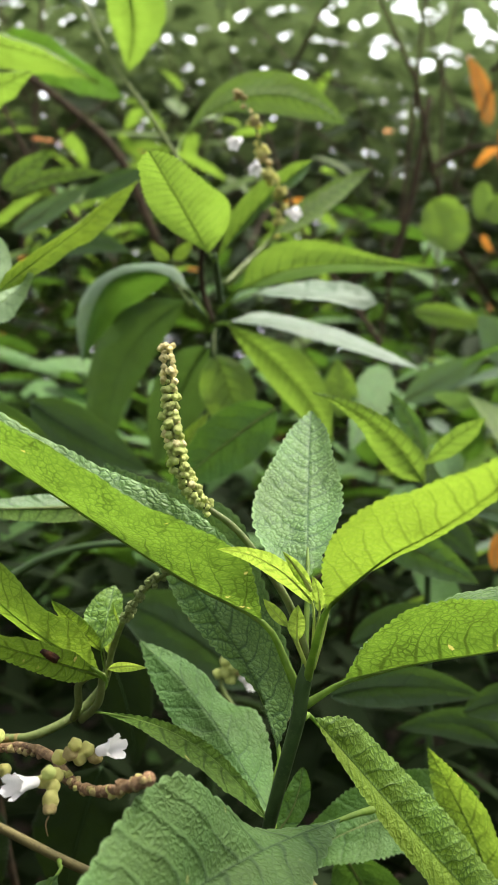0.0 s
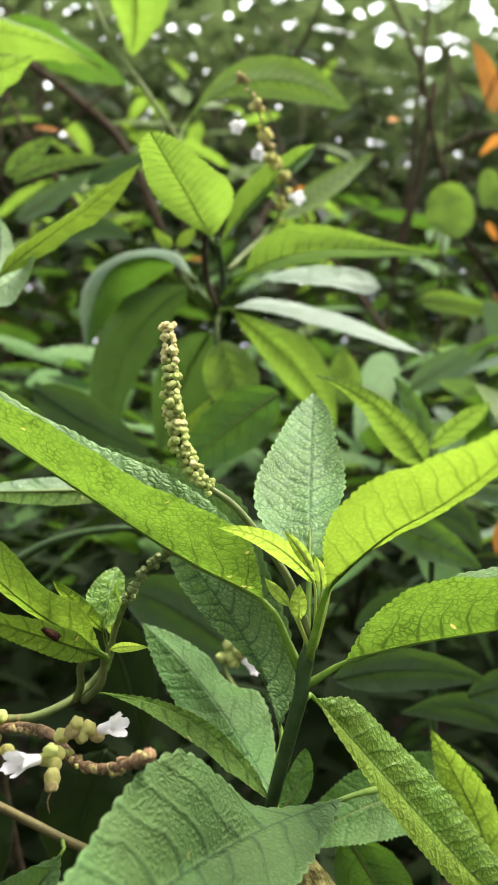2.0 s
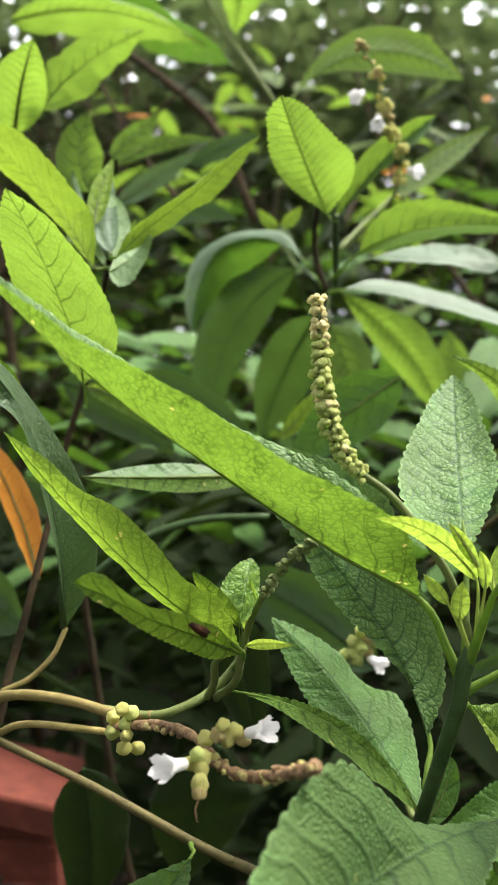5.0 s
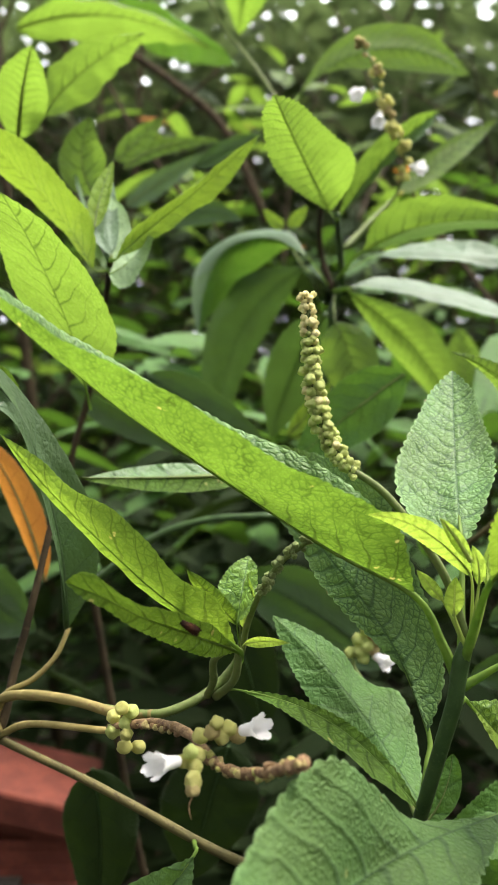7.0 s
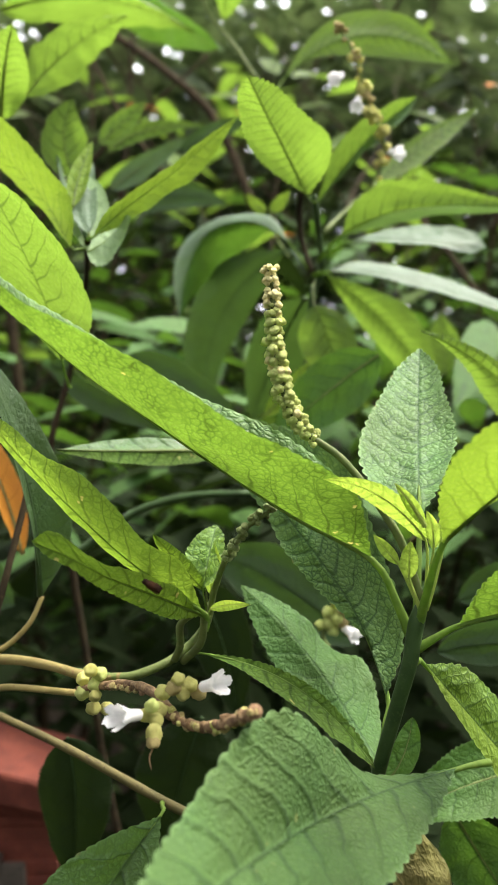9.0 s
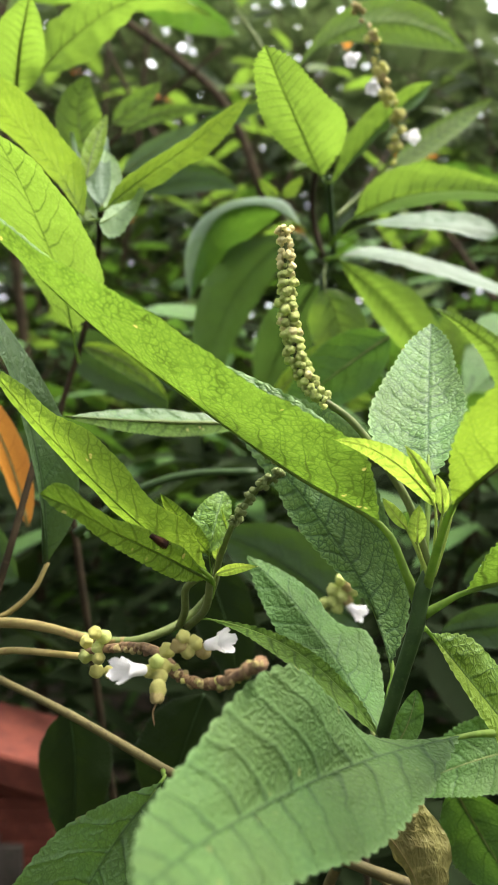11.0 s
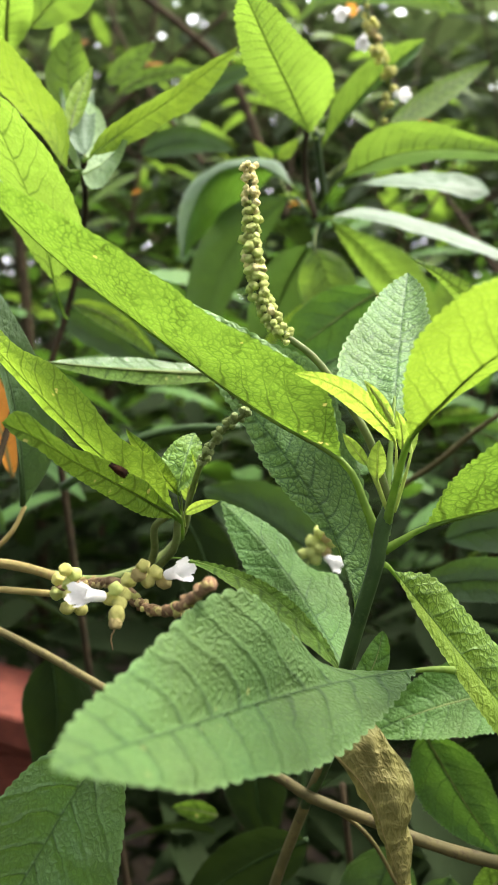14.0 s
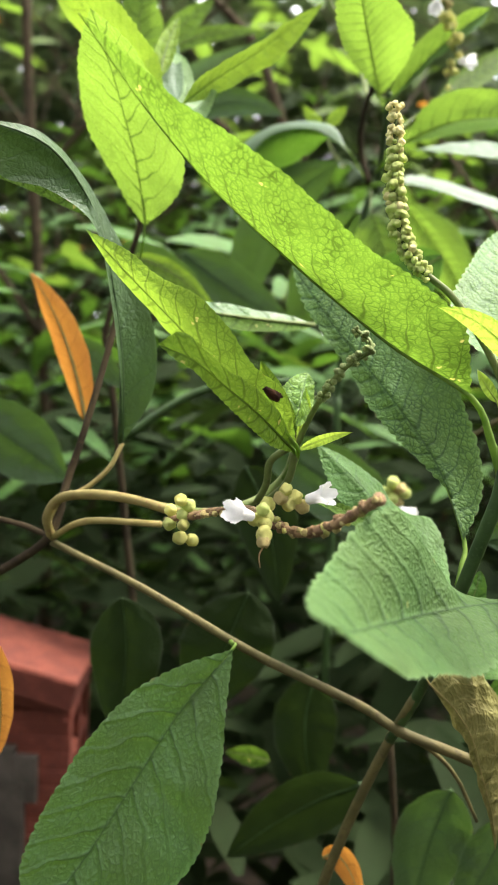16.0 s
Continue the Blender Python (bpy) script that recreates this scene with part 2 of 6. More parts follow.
MAT = {
    # under: pale felted underside with dark veins against the light; top: dark puckered upper side
    "under": leaf_material("leaf_underside", (0.11, 0.205, 0.032), (0.138, 0.250, 0.022), (0.045, 0.10, 0.012), 0.9, 0.9, 0.6, 0.15, 0.58, 0.75, 0.8, spacing=0.75, lw=1.5),
    "young": leaf_material("young_leaf", (0.19, 0.30, 0.042), (0.205, 0.325, 0.026), (0.10, 0.18, 0.018), 0.6, 0.9, 0.55, 0.2, 0.55, 0.5, spacing=0.62, lw=1.4),
    "mottle": leaf_material("leaf_underside_mottled", (0.155, 0.265, 0.040), (0.225, 0.36, 0.030), (0.07, 0.135, 0.016), 0.75, 0.8, 0.55, 0.25, 0.58, 0.6, 0.9, spacing=0.7, lw=1.4),
    "sprout": leaf_material("sprouting_leaf", (0.32, 0.46, 0.085), (0.38, 0.54, 0.060), (0.20, 0.33, 0.05), 0.5, 0.7, 0.5, 0.25, 0.55, 0.4, spacing=0.35, cell=0.6),
    "felt": leaf_material("leaf_upper_side_downy", (0.112, 0.210, 0.056), (0.13, 0.24, 0.030), (0.030, 0.078, 0.020), 0.9, 0.75, 0.5, 0.26, 0.25, 0.8, spacing=0.62, groove=0.8, lw=1.3, cell=0.85),
    "top": leaf_material("leaf_upper_side", (0.092, 0.190, 0.052), (0.12, 0.24, 0.022), (0.026, 0.070, 0.018), 0.7, 0.75, 0.38, 0.5, 0.32, 0.5, spacing=1.1, groove=1.3, pebble=0.9, slope=0.65, cell=0.95),
    "bright": leaf_material("leaf_upper_side_fresh", (0.16, 0.275, 0.046), (0.24, 0.39, 0.026), (0.05, 0.12, 0.018), 0.9, 0.8, 0.48, 0.32, 0.42, 0.85, spacing=0.7, groove=0.7, cell=0.9),
    "front": leaf_material("leaf_upper_side_broad", (0.086, 0.163, 0.046), (0.12, 0.22, 0.026), (0.036, 0.080, 0.024), 0.8, 1.0, 0.58, 0.18, 0.30, 0.5, 0.3, spacing=1.1, slope=0.7, pebble=1.0, groove=1.1, lw=1.7, cell=0.8),
    "mid": leaf_material("leaf_upper_side_plain", (0.078, 0.168, 0.038), (0.11, 0.24, 0.020), (0.030, 0.080, 0.018), 0.75, 0.7, 0.55, 0.2, 0.30, 0.55, spacing=0.85, groove=0.8, cell=0.9),
    "dark": leaf_material("leaf_upper_side_dark", (0.050, 0.092, 0.034), (0.07, 0.14, 0.018), (0.03, 0.065, 0.027), 0.5, 0.6, 0.45, 0.30, 0.28, 0.4, spacing=1.2),
    # near-black copy of the hedge leaf; deep shade is put into its colour
    "shade": leaf_material("leaf_hedge_shade_dark", (0.016, 0.027, 0.009), (0.022, 0.042, 0.006), (0.011, 0.02, 0.007), 0.4, 0.3, 0.7, 0.06, 0.28, 0.2, spacing=1.4),
    "tree": leaf_material("leaf_of_tree", (0.070, 0.100, 0.052), (0.120, 0.175, 0.056), (0.045, 0.066, 0.034), 0.4, 0.3, 0.6, 0.15, 0.38, 0.2, spacing=1.6),
    # greyed pale blade puts part of the sky's sheen into the colour
    "pale": leaf_material("leaf_upper_side_sheen_grey", (0.105, 0.160, 0.098), (0.15, 0.27, 0.050), (0.065, 0.11, 0.055), 0.45, 0.5, 0.45, 0.28, 0.28, 0.3),
    "mint": leaf_material("leaf_upper_side_pale", (0.36, 0.50, 0.28), (0.30, 0.46, 0.12), (0.26, 0.39, 0.19), 0.5, 0.5, 0.55, 0.2, 0.40, 0.3, spacing=0.6),
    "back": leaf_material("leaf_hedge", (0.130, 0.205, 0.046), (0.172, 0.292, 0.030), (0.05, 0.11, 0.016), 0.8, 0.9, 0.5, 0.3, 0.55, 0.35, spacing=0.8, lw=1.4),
    "brown": leaf_material("leaf_withered", (0.125, 0.118, 0.034), (0.15, 0.14, 0.03), (0.30, 0.27, 0.09), 0.8, 1.0, 0.65, 0.25, 0.3, 0.35, 0.3, spacing=0.55, lw=1.3),
    "orange": leaf_material("leaf_dying_orange", (0.50, 0.20, 0.035), (0.60, 0.26, 0.04), (0.36, 0.12, 0.02), 0.5, 0.5, 0.6, 0.2, 0.4, 0.4),
    "stem": rough_material("green_stem", (0.024, 0.055, 0.013), (0.038, 0.080, 0.019), 160.0, 0.55, 0.0002, (0.045, 0.085, 0.024)),
    "stalk": rough_material("leaf_stalk_green", (0.115, 0.160, 0.042), (0.155, 0.205, 0.056), 300.0, 0.65, 0.0002, (0.17, 0.18, 0.07), soft=0.2),
    "rib": rough_material("leaf_rib_green", (0.15, 0.25, 0.045), (0.20, 0.31, 0.055), 300.0, 0.6, 0.0002, soft=0.55),
    "pith": rough_material("sprout_stalk", (0.27, 0.36, 0.07), (0.34, 0.43, 0.09), 300.0, 0.6, 0.0002, soft=0.2),
    "cane": rough_material("olive_twig", (0.068, 0.060, 0.018), (0.105, 0.088, 0.028), 120.0, 0.75, 0.0003, (0.060, 0.044, 0.016)),
    "twig": rough_material("tan_twig", (0.19, 0.155, 0.045), (0.26, 0.210, 0.070), 150.0, 0.7, 0.0003, (0.20, 0.13, 0.048)),
    "bark": rough_material("brown_bark", (0.024, 0.018, 0.010), (0.046, 0.034, 0.018), 90.0, 0.9, 0.0008, (0.06, 0.044, 0.022), gloss=0.1),
    "bud": rough_material("bud_green", (0.50, 0.59, 0.17), (0.60, 0.66, 0.23), 400.0, 0.75, 0.0004, (0.65, 0.66, 0.28), gloss=0.15, soft=0.3),
    "bud_tip": rough_material("bud_cream", (0.72, 0.66, 0.29), (0.80, 0.74, 0.38), 400.0, 0.75, 0.0003, (0.66, 0.55, 0.24), gloss=0.15, soft=0.25),
    "bud_yellow": rough_material("bud_yellowish", (0.60, 0.61, 0.18), (0.70, 0.69, 0.25), 700.0, 0.75, 0.0006, (0.54, 0.43, 0.15), gloss=0.15, soft=0.3),
    "bud_dull": rough_material("bud_dull_green", (0.18, 0.24, 0.075), (0.25, 0.31, 0.10), 400.0, 0.65, 0.0003, (0.25, 0.28, 0.12), soft=0.1),
    "bud_old": rough_material("bud_brownish", (0.40, 0.33, 0.13), (0.50, 0.42, 0.18), 300.0, 0.8, 0.0005, (0.26, 0.15, 0.06), gloss=0.12, soft=0.1),
    "rachis": rough_material("dry_rachis", (0.15, 0.085, 0.045), (0.30, 0.19, 0.09), 450.0, 0.85, 0.0010, (0.42, 0.30, 0.14)),
    "petal": rough_material("white_petal", (0.80, 0.80, 0.78), (0.88, 0.87, 0.85), 300.0, 0.5, 0.0002, soft=0.35),
    "clay": rough_material("fired_clay", (0.130, 0.034, 0.021), (0.185, 0.048, 0.029), 60.0, 0.85, 0.0012, (0.095, 0.032, 0.022)),
    # cement tone taken down so that it carries the shade low on the wall
    "render": rough_material("render_shade_darkened", (0.055, 0.045, 0.034), (0.09, 0.075, 0.058), 40.0, 0.95, 0.002, (0.05, 0.05, 0.035)),
    "soil": rough_material("dark_soil", (0.035, 0.025, 0.018), (0.07, 0.05, 0.03), 9.0, 0.95, 0.02, (0.10, 0.075, 0.04)),
    "husk": rough_material("dry_husk", (0.018, 0.009, 0.005), (0.055, 0.022, 0.009), 500.0, 0.8, 0.0006, (0.014, 0.008, 0.006), gloss=0.08),
}


# ---- builders ----
def part(name, bm, material, parent, label=""):
    me = bpy.data.meshes.new(name)
    bm.to_mesh(me)
    bm.free()
    me.materials.append(material)
    for p in me.polygons:
        p.use_smooth = True
    ob = new(name, me)
    ob.parent = parent
    if label:
        tagged(ob, label)
    return ob


def thing(name, x, y, label, category, group=""):
    """An Empty on the ground that carries a plant's parts."""
    e = new(name)
    e.empty_display_size = 0.05
    tagged(e, label, category, group)
    e.location = (x, y, 0)
    bpy.context.view_layer.update()
    return e


def hang(ob, parent):
    """Parent ob and keep it where it stands."""
    ob.parent = parent
    base = parent
    off = Vector((0, 0, 0))
    while base is not None:
        off += base.location
        base = base.parent
    ob.location = ob.location - off
    return ob


def glide(points, steps):
    """A smooth curve through points (Catmull-Rom), steps to a span."""
    P = [Vector(p) for p in points]
    P = [2 * P[0] - P[1]] + P + [2 * P[-1] - P[-2]]
    out = []
    for i in range(1, len(P) - 2):
        for k in range(steps):
            t = k / steps
            a, b, c, d = P[i - 1], P[i], P[i + 1], P[i + 2]
            out.append(0.5 * (2 * b + (c - a) * t + (2 * a - 5 * b + 4 * c - d) * t * t + (3 * b - a - 3 * c + d) * t ** 3))
    out.append(P[-2])
    return out


def tube_bm(points, r0, r1, sides=8, steps=6, knots=0.0, seed=0, power=1.0, neck=0.0):
    rng = random.Random(seed)
    line = glide(points, steps)
    bm = bmesh.new()
    n = len(line)
    t0 = (line[1] - line[0]).normalized()
    ref = t0.orthogonal().normalized()
    rings = []
    for i, p in enumerate(line):
        t = (line[min(i + 1, n - 1)] - line[max(i - 1, 0)]).normalized()
        ref = (ref - t * ref.dot(t)).normalized()
        bi = t.cross(ref)
        r = r1 + (r0 - r1) * (1 - i / (n - 1)) ** power
        r *= 1 + knots * (rng.random() - 0.4)
        if neck:
            r *= 1 - 0.65 * max(0.0, (i / (n - 1) - 1 + neck) / neck) ** 1.5
        rings.append([bm.verts.new(p + (ref * math.cos(a) + bi * math.sin(a)) * r) for a in (2 * math.pi * k / sides for k in range(sides))])
    for a, b in zip(rings, rings[1:]):
        for k in range(sides):
            bm.faces.new((a[k], a[(k + 1) % sides], b[(k + 1) % sides], b[k]))
    bm.faces.new(rings[0][::-1])
    bm.faces.new(rings[-1])
    return bm


def stem(parent, name, points, r0, r1, material, label="", sides=8, knots=0.0, seed=0, neck=0.0):
    return hang(part(name, tube_bm(points, r0, r1, sides, 6, knots, seed, 1.0, neck), MAT[material], None, label), parent)


LEAVES = [0]
UPPER = ("mint", "top", "bright", "front", "dark", "pale", "shade", "felt", "mid")


def leaf(parent, skin, base, mid, tip, left, right, stalk=None, shape=(0.7, 0.95), teeth=34, curl=0.12, fine=True, label="", far_skin=None, waves=0.065, shape_right=None, thick=0.0, tooth=0.085):
    """A leaf blade on a bent midrib through base, mid and tip. left and right: the margins at mid, which set width and fold.
    stalk: where its petiole leaves the stem. shape: how the width rises and falls. far_skin: the skin of the right half."""
    LEAVES[0] += 1
    rng = random.Random(LEAVES[0] * 7 + 1)
    base, mid, tip, left, right = (Vector(p) for p in (base, mid, tip, left, right))
    ctl = 2 * mid - (base + tip) / 2
    rows = 200 if fine else 30
    half = 7 if fine else 3
    spine, tang = [], []
    for i in range(rows + 1):
        s = i / rows
        spine.append(base * (1 - s) ** 2 + ctl * 2 * s * (1 - s) + tip * s * s)
        tang.append(((ctl - base) * (1 - s) + (tip - ctl) * s).normalized())
    m = rows // 2
    hv = [left - mid, right - mid]
    halves = [[None] * (rows + 1), [None] * (rows + 1)]
    for side in (0, 1):
        v = hv[side] - tang[m] * hv[side].dot(tang[m]) * 0.7
        for rng_i in (range(m, rows + 1), range(m - 1, -1, -1)):
            cur, at = v.copy(), m
            for i in rng_i:
                q = tang[at].rotation_difference(tang[i])
                cur = q @ cur
                at = i
                halves[side][i] = cur.copy()
    forms = []
    for a, b in (shape, shape_right or shape):
        forms.append((a, b, (a / (a + b)) ** a * (b / (a + b)) ** b))
    length = sum((spine[i + 1] - spine[i]).length for i in range(rows))
    seedx, seedy = rng.uniform(0, 40), rng.uniform(0, 40)
    bm = bmesh.new()
    uvl = bm.loops.layers.uv.new("cm")
    rml = bm.loops.layers.uv.new("rim")
    where, brink = {}, {}
    grid = []
    run = 0.0
    for i in range(rows + 1):
        s = i / rows
        if i:
            run += (spine[i] - spine[i - 1]).length
        row = []
        for j in range(-half, half + 1):
            k = abs(j) / half
            side = 0 if j < 0 else 1
            h = halves[side][i]
            a, b, top = forms[side]
            w = max((max(s, 1e-4) ** a) * (max(1 - s, 1e-4) ** b) / top, 0.004)
            nrm = tang[i].cross(h)
            if side == 0:
                nrm = -nrm
            nrm = nrm.normalized() if nrm.length > 1e-9 else Vector((0, 0, 1))
            ww = w
            if k == 1 and teeth and 0.02 < s < 0.985:
                saw = (s * teeth) % 1.0
                ww = w * (1 + tooth * math.sin(math.pi * saw ** 1.2) * (0.6 + 0.8 * noise.noise((s * teeth * 0.4 + seedx, side * 9, 0)))) - 0.0
            p = spine[i] + h * (k * ww)
            # the blade bows between midrib and margin, and its margin waves a little
            size = h.length
            p += nrm * size * w * (curl * math.sin(math.pi * k) - curl * 0.5 * k * k)
            p += nrm * size * waves * k * 2.2 * noise.noise((s * 5 + seedx, side * 3.1, seedy))
            p += nrm * size * waves * 0.6 * noise.noise((s * 11 + seedy, j * 0.7, seedx)) * (1 if k > 0 else 0)
            vert = bm.verts.new(p)
            where[vert] = (run * 100 + seedx, (1 if side else -1) * k * ww * h.length * 100 + (0.0))
            brink[vert] = (k, s)
            row.append(vert)
        grid.append(row)
    for i in range(rows):
        for j in range(2 * half):
            f = bm.faces.new((grid[i][j], grid[i][j + 1], grid[i + 1][j + 1], grid[i + 1][j]))
            f.material_index = 1 if (far_skin and j >= half) else 0
            for lp in f.loops:
                lp[uvl].uv = where[lp.vert]
                lp[rml].uv = brink[lp.vert]
    ob = part("leaf", bm, MAT[skin], None, label)
    if far_skin:
        ob.data.materials.append(MAT[far_skin])
    hang(ob, parent)
    # petiole and midrib
    r = (0.00075 if fine else 0.001) * min(1.6, max(0.45, length / 0.09))
    seam = (left - mid).cross(tang[m])
    face = (seam.normalized() + tang[m].cross(right - mid).normalized()).normalized()
    if face.y > 0:
        face = -face
    lower = -1.05 if skin in UPPER or skin in ("back", "young") else (-0.35 if skin == "orange" else 0.1)
    pts = [spine[i] + face * (r * lower * (1 - 0.8 * i / rows)) for i in range(0, rows + 1, rows // 5)]
    if stalk is not None:
        st = Vector(stalk)
        pts = [st, st.lerp(base, 0.5) - tang[0] * ((base - st).length * 0.05)] + pts
    rib = part("leaf_stalk", tube_bm(pts, max(thick, r * 1.4), r * 0.2, 7, 4, power=2.6 if stalk is not None else 1.0), MAT["pith" if skin == "sprout" else "twig" if skin in ("orange", "brown") else "stalk" if skin not in ("dark", "brown", "shade") else "stem"], None)
    hang(rib, ob)
    return ob


def evenly(points, count):
    """count + 1 places at even steps along a smooth curve through points."""
    line = glide(points, 18)
    run = [0.0]
    for a, b in zip(line, line[1:]):
        run.append(run[-1] + (b - a).length)
    out, k = [], 0
    for i in range(count + 1):
        want = run[-1] * i / count
        while k < len(run) - 2 and run[k + 1] < want:
            k += 1
        out.append(line[k].lerp(line[k + 1], min(1.0, (want - run[k]) / max(run[k + 1] - run[k], 1e-9))))
    return out


def blade(parent, skin, rib, left, right, stalk=None, teeth=30, tooth=0.4, curl=0.08, waves=0.05, thick=0.0, far_skin=None, label=""):
    """A leaf between three smooth curves from base to tip: its midrib and its two margins.
    tooth: depth of the rounded teeth in millimetres. far_skin: the skin of the right half."""
    LEAVES[0] += 1
    rng = random.Random(LEAVES[0] * 7 + 1)
    rows, half = 216, 9
    spine = evenly(rib, rows)
    margins = [evenly([rib[0]] + list(m) + [rib[-1]], rows) for m in (left, right)]
    seedx, seedy = rng.uniform(0, 40), rng.uniform(0, 40)
    bm = bmesh.new()
    uvl = bm.loops.layers.uv.new("cm")
    rml = bm.loops.layers.uv.new("rim")
    where, brink, grid = {}, {}, []
    run = 0.0
    for i in range(rows + 1):
        s = i / rows
        if i:
            run += (spine[i] - spine[i - 1]).length
        t = (spine[min(i + 1, rows)] - spine[max(i - 1, 0)]).normalized()
        row = []
        for j in range(-half, half + 1):
            k = abs(j) / half
            side = 0 if j < 0 else 1
            h = margins[side][i] - spine[i]
            size = h.length
            flat = h - t * h.dot(t)
            nrm = t.cross(flat)
            if side == 0:
                nrm = -nrm
            nrm = nrm.normalized() if nrm.length > 1e-9 else Vector((0, 0, 0))
            p = spine[i] + h * k
            if k == 1 and teeth and 0.015 < s < 0.99 and size > 1e-5:
                saw = (s * teeth + 0.35 * noise.noise((s * teeth * 0.5 + seedy, side * 7, 0))) % 1.0
                depth = tooth * 0.001 * (0.75 + 0.7 * noise.noise((s * teeth * 0.4 + seedx, side * 9, 0)))
                p += h.normalized() * (depth * (math.sin(math.pi * saw ** 1.25) ** 0.75 - 0.45))
            p += nrm * size * (curl * math.sin(math.pi * k) - curl * 0.5 * k * k)
            p += nrm * size * waves * k * 1.6 * noise.noise((s * 6 + seedx, side * 3.1, seedy))
            p += nrm * size * waves * 0.9 * noise.noise((s * 14 + seedy, j * 0.45, seedx)) * min(1.0, k * 3)
            vert = bm.verts.new(p)
            where[vert] = (run * 100 + seedx, (1 if side else -1) * k * size * 100)
            brink[vert] = (k, s)
            row.append(vert)
        grid.append(row)
    for i in range(rows):
        for j in range(2 * half):
            f = bm.faces.new((grid[i][j], grid[i][j + 1], grid[i + 1][j + 1], grid[i + 1][j]))
            f.material_index = 1 if (far_skin and j >= half) else 0
            for lp in f.loops:
                lp[uvl].uv = where[lp.vert]
                lp[rml].uv = brink[lp.vert]
    ob = part("leaf", bm, MAT[skin], None, label)
    if far_skin:
        ob.data.materials.append(MAT[far_skin])
    hang(ob, parent)
    r = 0.00055 * min(1.6, max(0.45, run / 0.09))
    m = rows // 2
    face = (margins[0][m] - spine[m]).cross(spine[m + 1] - spine[m]).normalized() + (spine[m + 1] - spine[m]).cross(margins[1][m] - spine[m]).normalized()
    face = face.normalized() if face.length > 1e-6 else Vector((0, -1, 0))
    if face.y > 0:
        face = -face
    lower = -1.05 if skin in UPPER or skin in ("back", "young") else 0.1
    pts = [spine[i] + face * (r * lower * (1 - 0.8 * i / rows)) for i in range(0, rows + 1, rows // 6)]
    if stalk is not None:
        st = Vector(stalk)
        pts = [st, st.lerp(spine[0], 0.5) - (spine[8] - spine[0]).normalized() * ((spine[0] - st).length * 0.05)] + pts
    rib_ob = part("leaf_stalk", tube_bm(pts, max(thick, r * 1.4), r * 0.2, 7, 4, power=2.6 if stalk is not None else 1.0), MAT["twig" if skin == "brown" else "rib" if skin not in ("dark", "shade") else "stem"], None)
    hang(rib_ob, ob)
    return ob


def ball_bm(r, seed, squeeze=1.0):
    """A plump five-angled calyx with uneven cheeks, blunt and slightly dented at its mouth."""
    bm = bmesh.new()
    bmesh.ops.create_icosphere(bm, subdivisions=3, radius=1.0)
    for v in bm.verts:
        p = v.co.copy()
        swell = 0.17 * noise.noise(p * 1.7 + Vector((seed * 3.7, 0, 0)))
        k = 1 + swell + 0.11 * math.cos(5 * math.atan2(p.y, p.x) + seed) * (0.3 + 0.7 * max(0.0, p.z)) * (1 - p.z ** 4)
        q = p * k
        if p.z > 0.55:
            q.z = k * (0.55 + (p.z - 0.55) * 0.55) - 1.1 * max(0.0, p.z - 0.9)
            q.x, q.y = q.x * 1.12, q.y * 1.12
        elif p.z < -0.2:
            q.z *= 1.12
        q.z *= squeeze
        v.co = q * r
    return bm


BUDS = []


def bud_meshes():
    if BUDS:
        return BUDS
    for kind in ("bud", "bud_tip", "bud_old", "rachis", "bud_dull", "bud_yellow"):
        fam = []
        for k in range(4):
            me = bpy.data.meshes.new("bud")
            bm = ball_bm(1.0, k + 1, 1.08)
            bm.to_mesh(me)
            bm.free()
            me.materials.append(MAT[kind])
            for p in me.polygons:
                p.use_smooth = True
            fam.append(me)
        BUDS.append(fam)
    return BUDS


def bud(parent, place, aim, r, kind, rng):
    fam = bud_meshes()[kind]
    ob = new("bud", fam[rng.randrange(4)])
    q = Vector(aim).normalized().to_track_quat("Z", "Y")
    ob.rotation_mode = "QUATERNION"
    ob.rotation_quaternion = q
    ob.location = place
    ob.scale = (r, r, r * rng.uniform(0.9, 1.15))
    return hang(ob, parent)


def corolla(parent, foot, mouth, wide, seed):
    """A white five-lobed funnel flower with frilled lips."""
    foot, mouth = Vector(foot), Vector(mouth)
    ax = mouth - foot
    L = ax.length
    q = ax.normalized().to_track_quat("Z", "Y")
    bm = bmesh.new()
    rings = []
    n = 40
    for i in range(13):
        s = i / 12
        r = wide * (0.56 + 0.26 * s + 0.95 * max(0, s - 0.5) ** 1.2)
        ring = []
        for k in range(n):
            a = 2 * math.pi * k / n
            lobe = abs(math.cos(2.5 * a)) ** 0.6
            zz = s * L
            rr = r
            if s > 0.55:
                zz += (lobe - 0.75) * L * 0.20 * (s - 0.55) / 0.45 + L * 0.17 * noise.noise((k * 1.3, s * 2, seed)) * (s - 0.55) / 0.45
                rr *= 0.90 + 0.18 * lobe + 0.20 * noise.noise((k * 0.8, s * 5, seed + 9)) * (s - 0.55) / 0.45
            ring.append(bm.verts.new(foot + q @ Vector((rr * math.cos(a), rr * math.sin(a), zz))))
        rings.append(ring)
    for a, b in zip(rings, rings[1:]):
        for k in range(n):
            bm.faces.new((a[k], a[(k + 1) % n], b[(k + 1) % n], b[k]))
    bm.faces.new(rings[0][::-1])
    return hang(part("white_flower", bm, MAT["petal"], None, "small white five-lobed flower with frilled lips"), parent)


